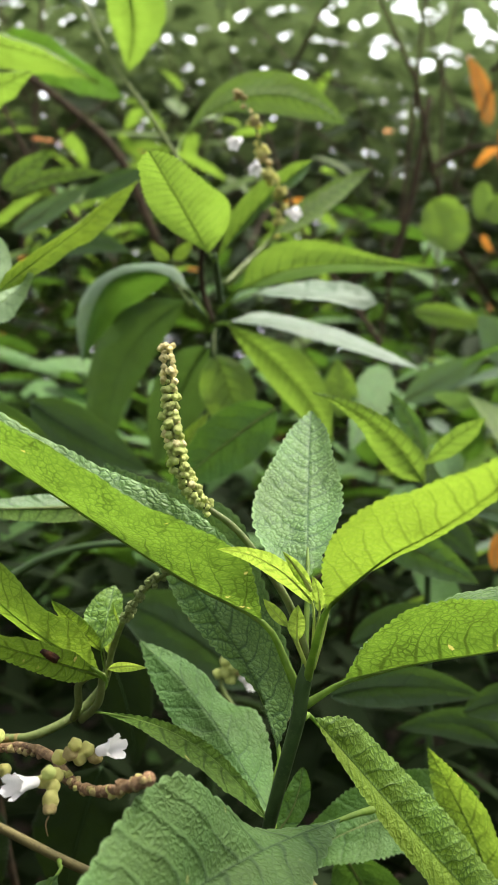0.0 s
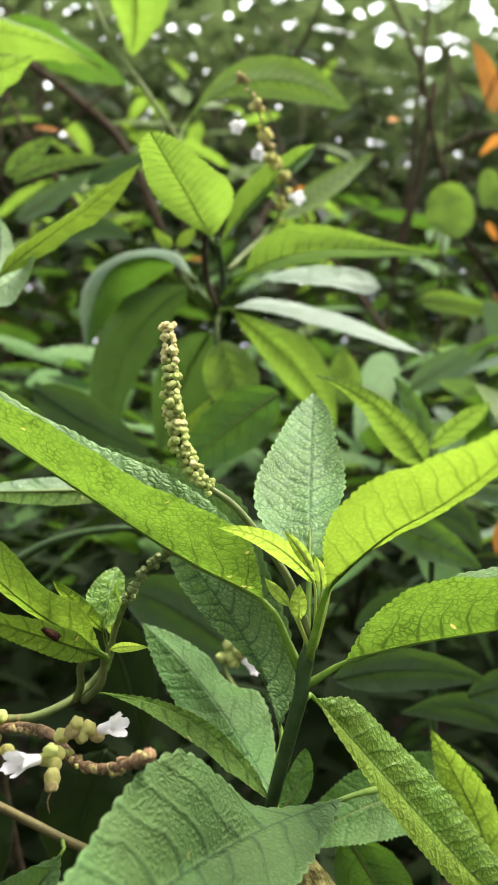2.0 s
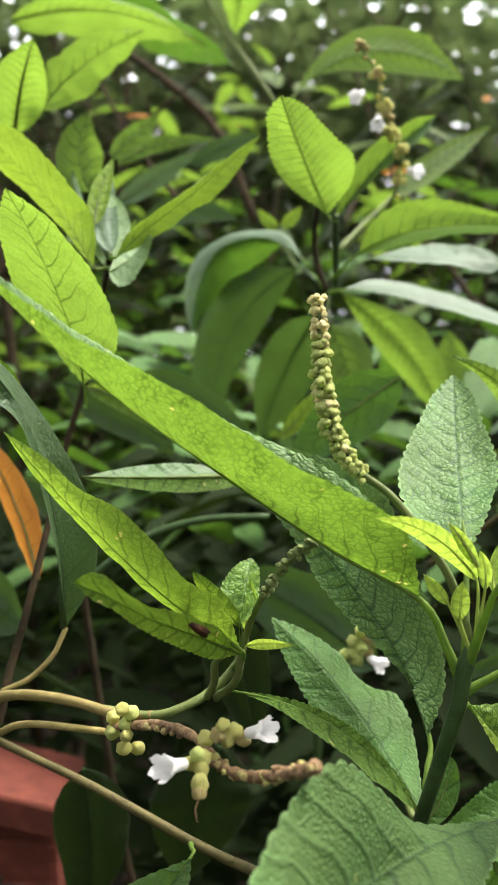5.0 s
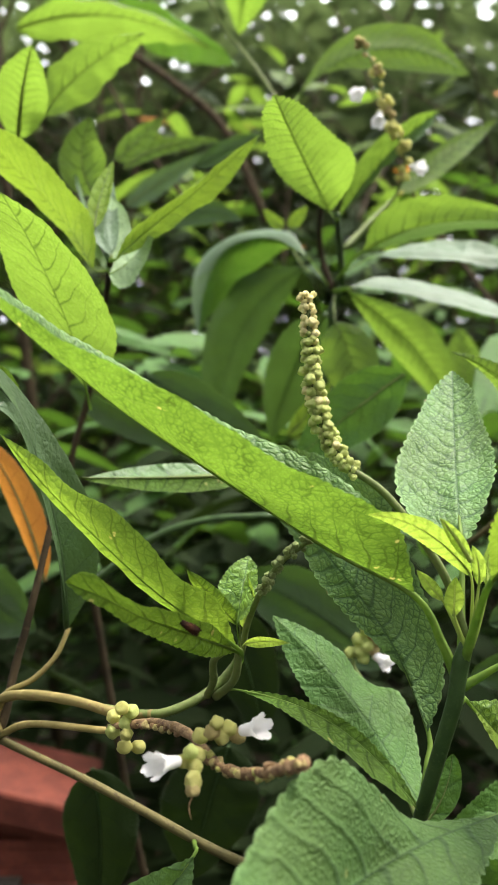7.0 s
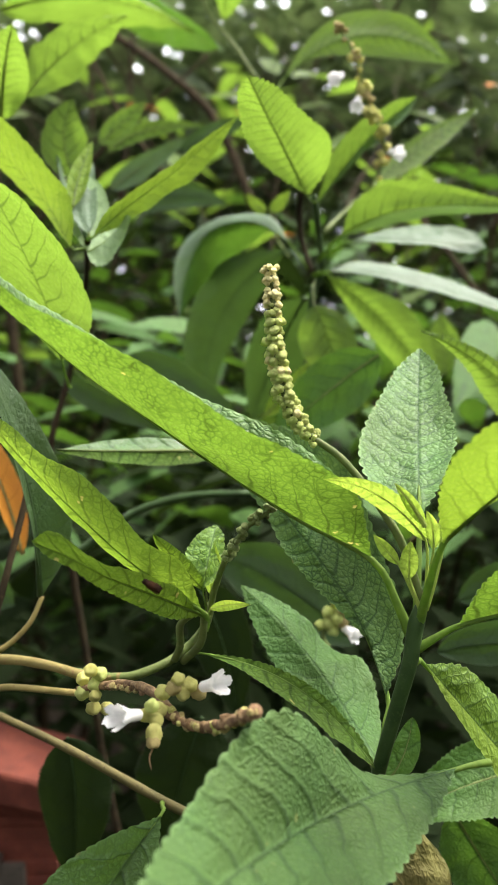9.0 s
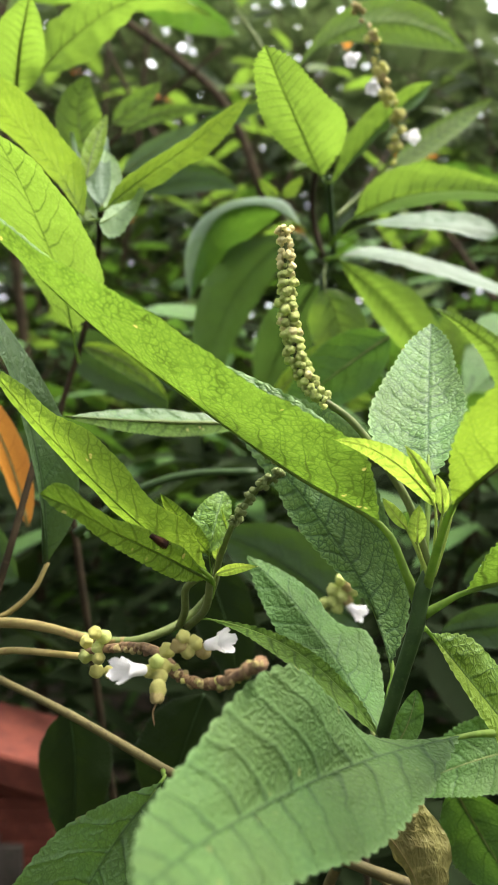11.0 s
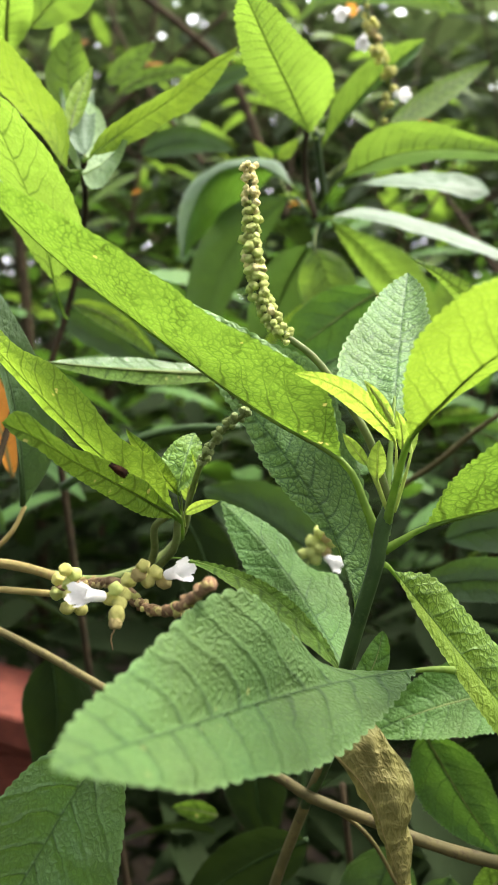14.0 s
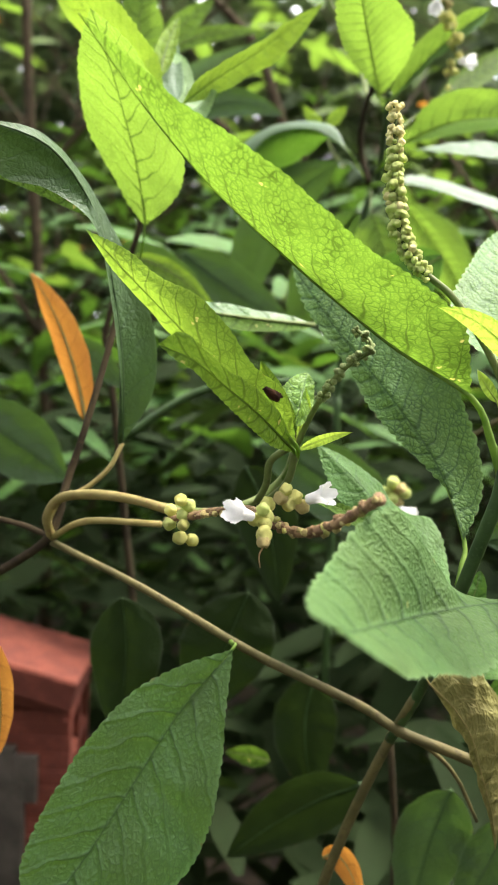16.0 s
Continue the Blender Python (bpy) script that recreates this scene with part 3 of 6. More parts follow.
def spike(parent, points, first, r_stem, r_bud, count, label, kinds=(0, 1), seed=3, spread=1.0, crowd=1.0):
    """A flower spike: a bent stalk, beyond `first` of its length set with buds in loose whorls."""
    rng = random.Random(seed)
    ob = stem(parent, "flower_spike", points, r_stem, r_stem * 0.55, "stalk", label, 8)
    line = glide(points, 14)
    n = len(line)
    run = [0.0]
    for i in range(1, n):
        run.append(run[-1] + (line[i] - line[i - 1]).length)
    for c in range(count):
        f = first + (1 - first) * min(1.0, max(0.0, (c + 0.5 + 2.6 * math.sin(c * 0.62)) / count)) ** crowd
        s = f * run[-1]
        i = max(1, min(n - 2, next((k for k in range(n) if run[k] >= s), n - 2)))
        t = (line[i + 1] - line[i - 1]).normalized()
        ref = t.orthogonal().normalized()
        bi = t.cross(ref)
        ang = c * 2.399 + rng.uniform(-0.5, 0.5)
        out = ref * math.cos(ang) + bi * math.sin(ang)
        prog = (c + 0.5) / count
        r = r_bud * (0.85 + 0.3 * math.sin(math.pi * min(1, prog * 1.1))) * rng.uniform(0.62, 1.12)
        off = r_stem * 0.4 + r * rng.uniform(0.8, 1.25) * spread
        kind = kinds[1] if prog > 0.78 or rng.random() < 0.04 else kinds[0]
        bud(ob, line[i] + out * off + t * rng.uniform(-0.3, 0.3) * r, out + t * 0.6, r, kind, rng)
    return ob


def small_leaf(bm, uvl, base, along, up, length, wide, bend, rng, rows=5):
    """A plain folded leaf blade added to one big mesh."""
    side = along.cross(up).normalized()
    prev = None
    off = rng.uniform(0, 60)
    for i in range(rows + 1):
        s = i / rows
        w = wide * (max(s, 0.02) ** 0.6) * (max(1 - s, 0.012) ** 0.8) / 0.62 * 0.5
        c = base + along * (length * s) - up * (bend * length * s * s)
        row = [bm.verts.new(c + side * (-w) + up * (w * 0.25)), bm.verts.new(c), bm.verts.new(c + side * w + up * (w * 0.25))]
        if prev:
            for k in (0, 1):
                f = bm.faces.new((prev[k], prev[k + 1], row[k + 1], row[k]))
                sp = (s - 1 / rows, s)
                for lp, (ss, vv) in zip(f.loops, ((sp[0], k - 1), (sp[0], k), (sp[1], k), (sp[1], k - 1))):
                    lp[uvl].uv = (ss * length * 100 + off, vv * w * 100)
        prev = row


# ---- ground ----
def ground():
    bm = bmesh.new()
    rings = [0.0, 0.3, 0.6, 1, 1.5, 2.2, 3.2, 5, 8, 14, 30, 80, 250, 900]
    prev = None
    seg = 48
    for r in rings[1:]:
        ring = []
        for k in range(seg):
            a = 2 * math.pi * k / seg
            x, y = r * math.cos(a), 0.8 + r * math.sin(a)
            ring.append(bm.verts.new((x, y, 0.03 * noise.noise((x * 1.7, y * 1.7, 0)) - 0.02)))
        if prev is None:
            c = bm.verts.new((0, 0.8, -0.01))
            for k in range(seg):
                bm.faces.new((c, ring[k], ring[(k + 1) % seg]))
        else:
            for k in range(seg):
                bm.faces.new((prev[k], ring[k], ring[(k + 1) % seg], prev[(k + 1) % seg]))
        prev = ring
    g = part("ground", bm, MAT["soil"], None)
    return tagged(g, "dark bare garden soil under the shrubs", "ground", kind="structure")


ground()

def far_sky():
    """Bright hazy sky low behind the trees, far off, curved round the view."""
    bm = bmesh.new()
    rows = []
    for z in (0.0, 30.0, 60.0):
        rows.append([bm.verts.new((70.0 * math.sin(a), 70.0 * math.cos(a), z)) for a in (radians(-60 + 5 * k) for k in range(25))])
    for a, b in zip(rows, rows[1:]):
        for k in range(24):
            bm.faces.new((a[k], a[k + 1], b[k + 1], b[k]))
    m, nt, out = nodes_of("hazy_sky")
    glow = nt.nodes.new("ShaderNodeEmission")
    glow.inputs[0].default_value = (0.93, 0.97, 1.0, 1.0)
    glow.inputs[1].default_value = 2.3
    nt.links.new(glow.outputs[0], out.inputs[0])
    return tagged(part("backdrop", bm, m, None), "bright white hazy sky behind the trees", "sky", kind="structure")


far_sky()

# ---- the plants ----
front = thing("flowering_shrub", 0.0, 0.25, "shrub with puckered green leaves and a curved bud spike", "shrub", "flowering shrubs")
stem(front, 'stem', [(-0.0057, 0.275, 1.012), (0.0021, 0.262, 1.0381), (0.0058, 0.238, 1.0723), (0.0104, 0.231, 1.0945), (0.0135, 0.228, 1.1081), (0.0145, 0.2275, 1.1159), (0.0154, 0.227, 1.1206), (0.0165, 0.227, 1.1256)], 0.0018, 0.0023, 'stem', sides=12, neck=0.2, label='upright green main stem')
blade(front, 'under', [(0.0037, 0.227, 1.1353), (-0.0212, 0.2255, 1.1495), (-0.0441, 0.2205, 1.1665), (-0.0651, 0.212, 1.1832), (-0.0814, 0.2, 1.2005), (-0.093, 0.1845, 1.216)], [(-0.001, 0.2186, 1.1529), (-0.0135, 0.2111, 1.1635), (-0.0271, 0.2046, 1.1701), (-0.0395, 0.1989, 1.1775), (-0.0504, 0.1942, 1.1859), (-0.0615, 0.1904, 1.1932), (-0.0726, 0.1876, 1.1999), (-0.0827, 0.1856, 1.2079)], [(-0.0004, 0.2338, 1.1497), (-0.0122, 0.2377, 1.1608), (-0.0271, 0.2387, 1.1693), (-0.0424, 0.2369, 1.1769), (-0.0569, 0.2322, 1.1851), (-0.0693, 0.2246, 1.1942), (-0.08, 0.2141, 1.2025), (-0.0877, 0.2008, 1.2104)], stalk=(0.0145, 0.229, 1.1126), thick=0.0016, far_skin='felt', teeth=44, tooth=0.9, curl=0.10, label='long folded leaf, pale underside turned outward, with insect scars')
blade(front, 'felt', [(0.0169, 0.2416, 1.1441), (0.018, 0.2582, 1.1532), (0.0193, 0.2761, 1.1637), (0.021, 0.2955, 1.1759), (0.023, 0.3163, 1.1898)], [(0.009, 0.2493, 1.1464), (0.0029, 0.258, 1.1517), (0.001, 0.2677, 1.1593), (0.004, 0.2784, 1.1671), (0.0091, 0.29, 1.1748), (0.0146, 0.3027, 1.1831)], [(0.0217, 0.2493, 1.1487), (0.0258, 0.258, 1.1542), (0.0295, 0.2677, 1.1605), (0.0301, 0.2784, 1.1675), (0.0287, 0.2901, 1.1751), (0.0276, 0.3027, 1.1835)], stalk=(0.015, 0.229, 1.1151), thick=0.0013, teeth=26, tooth=1, curl=0.08, label='upright leaf with a puckered blue-green upper side')
blade(front, 'young', [(0.0199, 0.212, 1.1424), (0.0305, 0.1949, 1.1582), (0.041, 0.178, 1.1693), (0.0482, 0.1614, 1.1802), (0.052, 0.145, 1.1907)], [(0.0174, 0.1992, 1.1565), (0.0196, 0.1876, 1.1683), (0.0265, 0.1769, 1.1756), (0.0339, 0.1673, 1.1799), (0.0406, 0.1588, 1.1838), (0.0464, 0.1514, 1.1877)], [(0.0263, 0.2071, 1.1511), (0.0336, 0.2006, 1.1578), (0.0406, 0.1926, 1.1637), (0.0465, 0.183, 1.1697), (0.0504, 0.1719, 1.1766), (0.0521, 0.1592, 1.1838)], stalk=(0.0154, 0.2288, 1.1159), thick=0.0015, teeth=34, tooth=0.8, curl=0.12, label='young yellow-green leaf glowing against the light')
blade(front, 'under', [(0.0255, 0.226, 1.1188), (0.042, 0.22, 1.1256), (0.0575, 0.212, 1.1311), (0.0711, 0.202, 1.1371), (0.0821, 0.19, 1.1443)], [(0.0302, 0.2189, 1.1317), (0.0376, 0.2124, 1.1413), (0.0468, 0.2067, 1.1467), (0.0564, 0.2015, 1.1484), (0.0657, 0.197, 1.1492), (0.0745, 0.1932, 1.1486)], [(0.0326, 0.2336, 1.1276), (0.0431, 0.2369, 1.1348), (0.0549, 0.236, 1.1402), (0.0663, 0.2309, 1.1448), (0.0761, 0.2215, 1.1489), (0.0832, 0.2079, 1.1496)], stalk=(0.0154, 0.228, 1.1118), thick=0.0014, far_skin='felt', teeth=34, tooth=0.9, curl=0.10, label='folded leaf with a pale underside and small scars')
blade(front, 'young', [(0.0189, 0.243, 1.1023), (0.0346, 0.2474, 1.0827), (0.0512, 0.252, 1.0622), (0.0688, 0.2569, 1.0408), (0.0886, 0.262, 1.0195)], [(0.0257, 0.2416, 1.0911), (0.0334, 0.2415, 1.0799), (0.0415, 0.2428, 1.068), (0.0505, 0.2455, 1.0553), (0.0606, 0.2496, 1.0421), (0.0732, 0.2551, 1.0295)], [(0.031, 0.2484, 1.0993), (0.0422, 0.2529, 1.0872), (0.0536, 0.2565, 1.075), (0.0646, 0.2592, 1.0623), (0.0742, 0.2611, 1.0484), (0.0838, 0.262, 1.0348)], stalk=(0.0151, 0.229, 1.1079), thick=0.0011, far_skin='bright', teeth=36, tooth=0.8, curl=0.10, label='fresh green leaf with a strongly puckered upper side')
blade(front, 'bright', [(0.0815, 0.27, 1.0239), (0.0799, 0.2762, 1.0357), (0.0759, 0.282, 1.0477), (0.0697, 0.2872, 1.0597), (0.0629, 0.292, 1.0721)], [(0.077, 0.2756, 1.0274), (0.0737, 0.2804, 1.0327), (0.0706, 0.2843, 1.039), (0.0675, 0.2875, 1.0461), (0.0654, 0.2898, 1.0542), (0.0639, 0.2913, 1.0629)], [(0.0849, 0.2707, 1.0325), (0.0848, 0.2722, 1.0413), (0.0829, 0.2745, 1.0494), (0.0799, 0.2777, 1.0569), (0.0749, 0.2816, 1.0627), (0.0692, 0.2864, 1.0678)], teeth=26, tooth=0.8, far_skin='mottle')
blade(front, 'felt', [(0.0086, 0.2481, 1.0909), (-0.0001, 0.2578, 1.1117), (-0.0152, 0.2692, 1.1308), (-0.0332, 0.2823, 1.1502), (-0.0511, 0.2971, 1.1724)], [(0.0056, 0.2532, 1.1016), (-0.0026, 0.2586, 1.11), (-0.0122, 0.2643, 1.1179), (-0.0212, 0.2703, 1.1268), (-0.0283, 0.2766, 1.1377), (-0.0371, 0.2831, 1.1481), (-0.0457, 0.29, 1.1593)], [(0.0133, 0.253, 1.1032), (0.0122, 0.2582, 1.1163), (0.0074, 0.2637, 1.1294), (0.0023, 0.2697, 1.1429), (-0.0039, 0.276, 1.1564), (-0.0177, 0.2827, 1.1633), (-0.0343, 0.2897, 1.167)], stalk=(0.0071, 0.24, 1.0793), thick=0.0013, teeth=34, tooth=1, curl=0.06, label='broad leaf with a puckered upper side behind the stem')
blade(front, 'mid', [(0.0076, 0.2487, 1.0685), (-0.0012, 0.2605, 1.0781), (-0.0112, 0.2713, 1.089), (-0.0233, 0.281, 1.1004), (-0.038, 0.2897, 1.111)], [(0.0003, 0.2536, 1.0731), (-0.0073, 0.2589, 1.0776), (-0.015, 0.2644, 1.0824), (-0.0229, 0.2703, 1.0875), (-0.0291, 0.2765, 1.0944), (-0.0342, 0.2829, 1.1022)], [(0.0078, 0.2622, 1.0735), (0.0064, 0.2731, 1.0807), (0.0027, 0.2815, 1.0892), (-0.0077, 0.2874, 1.0896), (-0.0159, 0.2907, 1.0985), (-0.0265, 0.2915, 1.1057)], stalk=(0.0069, 0.24, 1.0674), teeth=28, tooth=0.8, curl=0.05)
blade(front, 'front', [(0.0248, 0.2229, 1.0823), (0.0063, 0.2044, 1.0853), (-0.009, 0.1834, 1.0888), (-0.0204, 0.1599, 1.0936), (-0.0274, 0.1339, 1.1013), (-0.0292, 0.1053, 1.1121)], [(0.0119, 0.2159, 1.0838), (0.0008, 0.2079, 1.0882), (-0.0072, 0.1988, 1.1003), (-0.0152, 0.1887, 1.1109), (-0.0234, 0.1775, 1.1119), (-0.0284, 0.1652, 1.1089), (-0.0317, 0.1518, 1.1069), (-0.0341, 0.1374, 1.107), (-0.0336, 0.1219, 1.1084)], [(0.0188, 0.2064, 1.0805), (0.0124, 0.191, 1.0801), (0.006, 0.1766, 1.0809), (-0.001, 0.1633, 1.0842), (-0.0076, 0.151, 1.0886), (-0.0133, 0.1398, 1.0928), (-0.0183, 0.1296, 1.0974), (-0.0226, 0.1205, 1.1025), (-0.0262, 0.1124, 1.1074)], stalk=(0.0359, 0.24, 1.0759), teeth=32, tooth=1.25, curl=0.03, label='broad crenate leaf held out flat, soft green upper side')
blade(front, 'brown', [(0.003, 0.252, 1.0433), (0.0099, 0.2488, 1.0383), (0.0155, 0.2468, 1.0317), (0.0186, 0.2461, 1.0228), (0.0221, 0.2467, 1.0132), (0.0255, 0.2485, 1.0025), (0.0279, 0.2517, 0.9903)], [(0.0062, 0.2521, 1.0385), (0.0095, 0.2521, 1.0337), (0.0128, 0.2521, 1.0289), (0.0157, 0.2521, 1.0238), (0.0182, 0.2521, 1.0185), (0.0206, 0.2521, 1.0131), (0.0227, 0.252, 1.0076), (0.0245, 0.2519, 1.0018), (0.0262, 0.2518, 0.9961)], [(0.0079, 0.2528, 1.0498), (0.0151, 0.2534, 1.0522), (0.0205, 0.2538, 1.046), (0.0257, 0.254, 1.0397), (0.028, 0.2541, 1.0318), (0.0283, 0.254, 1.0234), (0.028, 0.2537, 1.015), (0.028, 0.2532, 1.0066), (0.0288, 0.2525, 0.9984)], stalk=(0.0007, 0.256, 1.0501), teeth=0, waves=0.16, curl=0.12, label='withered yellow-brown leaf hanging down')
leaf(front, 'mid', (0.0864, 0.31, 1.0453), (0.0474, 0.296, 1.0437), (0.0129, 0.285, 1.0327), (0.0489, 0.285, 1.0354), (0.0427, 0.3, 1.0559), teeth=40)
leaf(front, 'mid', (0.0344, 0.3, 1.0288), (0.0476, 0.3, 1.0067), (0.0635, 0.3, 0.9847), (0.0587, 0.3, 1.0114), (0.0366, 0.3, 0.9997))
leaf(front, 'under', (0.0542, 0.3, 0.9638), (0.0716, 0.3, 0.9822), (0.0975, 0.3, 0.9923), (0.0677, 0.3, 0.9896), (0.0755, 0.3, 0.9749))
leaf(front, 'mid', (0.0088, 0.26, 1.0581), (0.0144, 0.262, 1.0662), (0.0173, 0.265, 1.0772), (0.0105, 0.262, 1.0677), (0.0183, 0.262, 1.0646), shape=(0.7, 0.7))
leaf(front, 'sprout', (0.0171, 0.226, 1.1407), (0.0055, 0.219, 1.1529), (-0.0084, 0.213, 1.1581), (0.0071, 0.217, 1.1555), (0.0042, 0.221, 1.1503), stalk=(0.0168, 0.227, 1.1214), thick=0.0007, teeth=20, curl=0.05)
leaf(front, 'sprout', (0.0104, 0.226, 1.1344), (0.0069, 0.224, 1.1388), (0.0038, 0.222, 1.1429), (0.0057, 0.224, 1.1378), (0.0082, 0.224, 1.1399), stalk=(0.0161, 0.227, 1.1218), thick=0.0007, teeth=0)
leaf(front, 'sprout', (0.0129, 0.224, 1.1313), (0.0127, 0.222, 1.1366), (0.0129, 0.221, 1.1416), (0.0104, 0.222, 1.1367), (0.0149, 0.222, 1.1365), stalk=(0.0162, 0.226, 1.122), thick=0.0007, teeth=12)
leaf(front, 'sprout', (0.0189, 0.225, 1.1386), (0.0184, 0.223, 1.1443), (0.0167, 0.221, 1.1492), (0.0168, 0.223, 1.144), (0.0201, 0.223, 1.1446), stalk=(0.0166, 0.226, 1.1223), thick=0.0007, teeth=0)
leaf(front, 'sprout', (0.0164, 0.221, 1.1454), (0.0127, 0.219, 1.1514), (0.0087, 0.217, 1.1566), (0.0114, 0.219, 1.1504), (0.014, 0.219, 1.1524), thick=0.0007, teeth=0)
leaf(front, 'sprout', (0.0212, 0.226, 1.1378), (0.0215, 0.228, 1.143), (0.0229, 0.23, 1.149), (0.02, 0.228, 1.1432), (0.023, 0.228, 1.1428), stalk=(0.0174, 0.227, 1.1224), thick=0.0007, teeth=0)
spike(front, [(0.0167, 0.227, 1.1228), (0.0118, 0.226, 1.1382), (0.007, 0.225, 1.1472), (0.0008, 0.225, 1.1559), (-0.0047, 0.225, 1.1622), (-0.0116, 0.225, 1.1673), (-0.0161, 0.226, 1.1726), (-0.0192, 0.227, 1.1801), (-0.0207, 0.228, 1.1902), (-0.0213, 0.229, 1.1997), (-0.0223, 0.23, 1.2108)], 0.52, 0.00115, 0.00094, 230, 'curved flower spike crowded with round pale green buds', seed=5, spread=1.45)
side = thing("flowering_shrub", -0.17, 0.29, "side branches with tan twigs, white flowers and round buds", "shrub", "flowering shrubs")
stem(side, 'stem', [(-0.17, 0.29, -0.01), (-0.185, 0.3, 0.5), (-0.214, 0.3, 0.793), (-0.2261, 0.3, 0.9151), (-0.2315, 0.3, 0.9689), (-0.2334, 0.3, 0.9884), (-0.1761, 0.29, 1.0387), (-0.1437, 0.28, 1.061), (-0.1283, 0.277, 1.0744), (-0.1253, 0.285, 1.0924), (-0.1211, 0.29, 1.1103), (-0.116, 0.305, 1.1447), (-0.1152, 0.31, 1.1593)], 0.0026, 0.001, 'bark')
stem(side, 'twig', [(-0.1283, 0.277, 1.0738), (-0.128, 0.272, 1.0817), (-0.122, 0.268, 1.0895), (-0.1082, 0.262, 1.093), (-0.0938, 0.257, 1.0933), (-0.08, 0.253, 1.0917), (-0.07, 0.252, 1.0922)], 0.0017, 0.0015, 'twig', knots=0.12)
stem(side, 'shoot', [(-0.0859, 0.255, 1.0923), (-0.07, 0.252, 1.0922), (-0.06, 0.256, 1.0941), (-0.0528, 0.262, 1.0973), (-0.0466, 0.264, 1.104), (-0.0441, 0.263, 1.112)], 0.0014, 0.0014, 'stalk', knots=0.1)
stem(side, 'twig', [(-0.1279, 0.277, 1.073), (-0.1111, 0.262, 1.0838), (-0.0838, 0.25, 1.0878)], 0.0012, 0.0011, 'twig')
stem(side, 'twig', [(-0.1279, 0.277, 1.0714), (-0.0942, 0.272, 1.0595), (-0.0616, 0.268, 1.045), (-0.0478, 0.268, 1.0385)], 0.0013, 0.0016, 'cane', knots=0.1)
stem(side, 'branch', [(-0.0488, 0.268, 1.039), (-0.0173, 0.268, 1.0266), (-0.0037, 0.268, 1.0191), (0.0162, 0.268, 1.0127), (0.0332, 0.268, 1.0072), (0.0537, 0.268, 1.0028), (0.0808, 0.268, 1.0003), (0.1087, 0.27, 0.9936)], 0.0016, 0.0023, 'cane', knots=0.1)
stem(side, 'twig', [(-0.1291, 0.278, 1.0731), (-0.1398, 0.28, 1.0758), (-0.1565, 0.28, 1.0786)], 0.0012, 0.001, 'bark')
blade(side, 'mottle', [(-0.0427, 0.2381, 1.1175), (-0.0587, 0.2282, 1.1324), (-0.0733, 0.2253, 1.1469), (-0.0892, 0.2295, 1.1607), (-0.1073, 0.2407, 1.1755)], [(-0.046, 0.2284, 1.1324), (-0.0547, 0.222, 1.14), (-0.0614, 0.219, 1.1495), (-0.0699, 0.2194, 1.1574), (-0.0814, 0.2231, 1.1622), (-0.0926, 0.2302, 1.1696)], [(-0.0532, 0.2365, 1.1242), (-0.0633, 0.2355, 1.1313), (-0.0725, 0.2352, 1.1394), (-0.0814, 0.2356, 1.1479), (-0.0904, 0.2366, 1.1565), (-0.0996, 0.2383, 1.1652)], stalk=(-0.0463, 0.264, 1.1036), teeth=34, tooth=0.4, thick=0.0012, curl=0.12, label='leaf with a notched margin and pale underside')
blade(side, 'mottle', [(-0.0433, 0.2432, 1.1145), (-0.0512, 0.2201, 1.1266), (-0.0586, 0.2049, 1.135), (-0.066, 0.1975, 1.1417), (-0.0755, 0.1979, 1.1455)], [(-0.0461, 0.2264, 1.1261), (-0.0505, 0.2131, 1.1332), (-0.0552, 0.2031, 1.1377), (-0.06, 0.1966, 1.1414), (-0.0647, 0.1936, 1.1453), (-0.07, 0.194, 1.1486)], [(-0.0487, 0.2289, 1.1179), (-0.0535, 0.2171, 1.124), (-0.0579, 0.208, 1.1296), (-0.0621, 0.2015, 1.1346), (-0.0661, 0.1977, 1.1393), (-0.071, 0.1964, 1.1423)], stalk=(-0.0473, 0.264, 1.1025), teeth=26, tooth=0.4, thick=0.0012, waves=0.12, label='leaf with mottled underside and a curled tip')
blade(side, 'bright', [(-0.0437, 0.2471, 1.1215), (-0.0431, 0.2487, 1.1257), (-0.0426, 0.2515, 1.1296), (-0.0421, 0.2555, 1.1335), (-0.0417, 0.2608, 1.1373)], [(-0.0464, 0.2487, 1.1243), (-0.0488, 0.2506, 1.1272), (-0.0495, 0.2527, 1.1309), (-0.0476, 0.2551, 1.1339), (-0.0451, 0.2578, 1.1361)], [(-0.0413, 0.2514, 1.1225), (-0.0399, 0.2549, 1.1246), (-0.0393, 0.2575, 1.1277), (-0.0394, 0.2594, 1.131), (-0.0396, 0.2605, 1.1345)], stalk=(-0.0448, 0.262, 1.1086), teeth=16, tooth=0.5, label='small rounded puckered leaf at the shoot tip')
leaf(side, 'sprout', (-0.0434, 0.258, 1.1166), (-0.0421, 0.256, 1.1245), (-0.0417, 0.256, 1.1327), (-0.0447, 0.256, 1.1247), (-0.0395, 0.256, 1.1243), stalk=(-0.0446, 0.262, 1.1088), teeth=12)
leaf(side, 'sprout', (-0.0422, 0.25, 1.1144), (-0.035, 0.236, 1.1199), (-0.0272, 0.222, 1.1243), (-0.0354, 0.236, 1.1213), (-0.0347, 0.236, 1.1184), stalk=(-0.0443, 0.26, 1.1085), teeth=14)
leaf(side, 'bright', (-0.0436, 0.25, 1.1195), (-0.0486, 0.238, 1.1305), (-0.0531, 0.225, 1.1419), (-0.0465, 0.238, 1.1324), (-0.0518, 0.244, 1.1281), stalk=(-0.0453, 0.26, 1.1085), teeth=20)
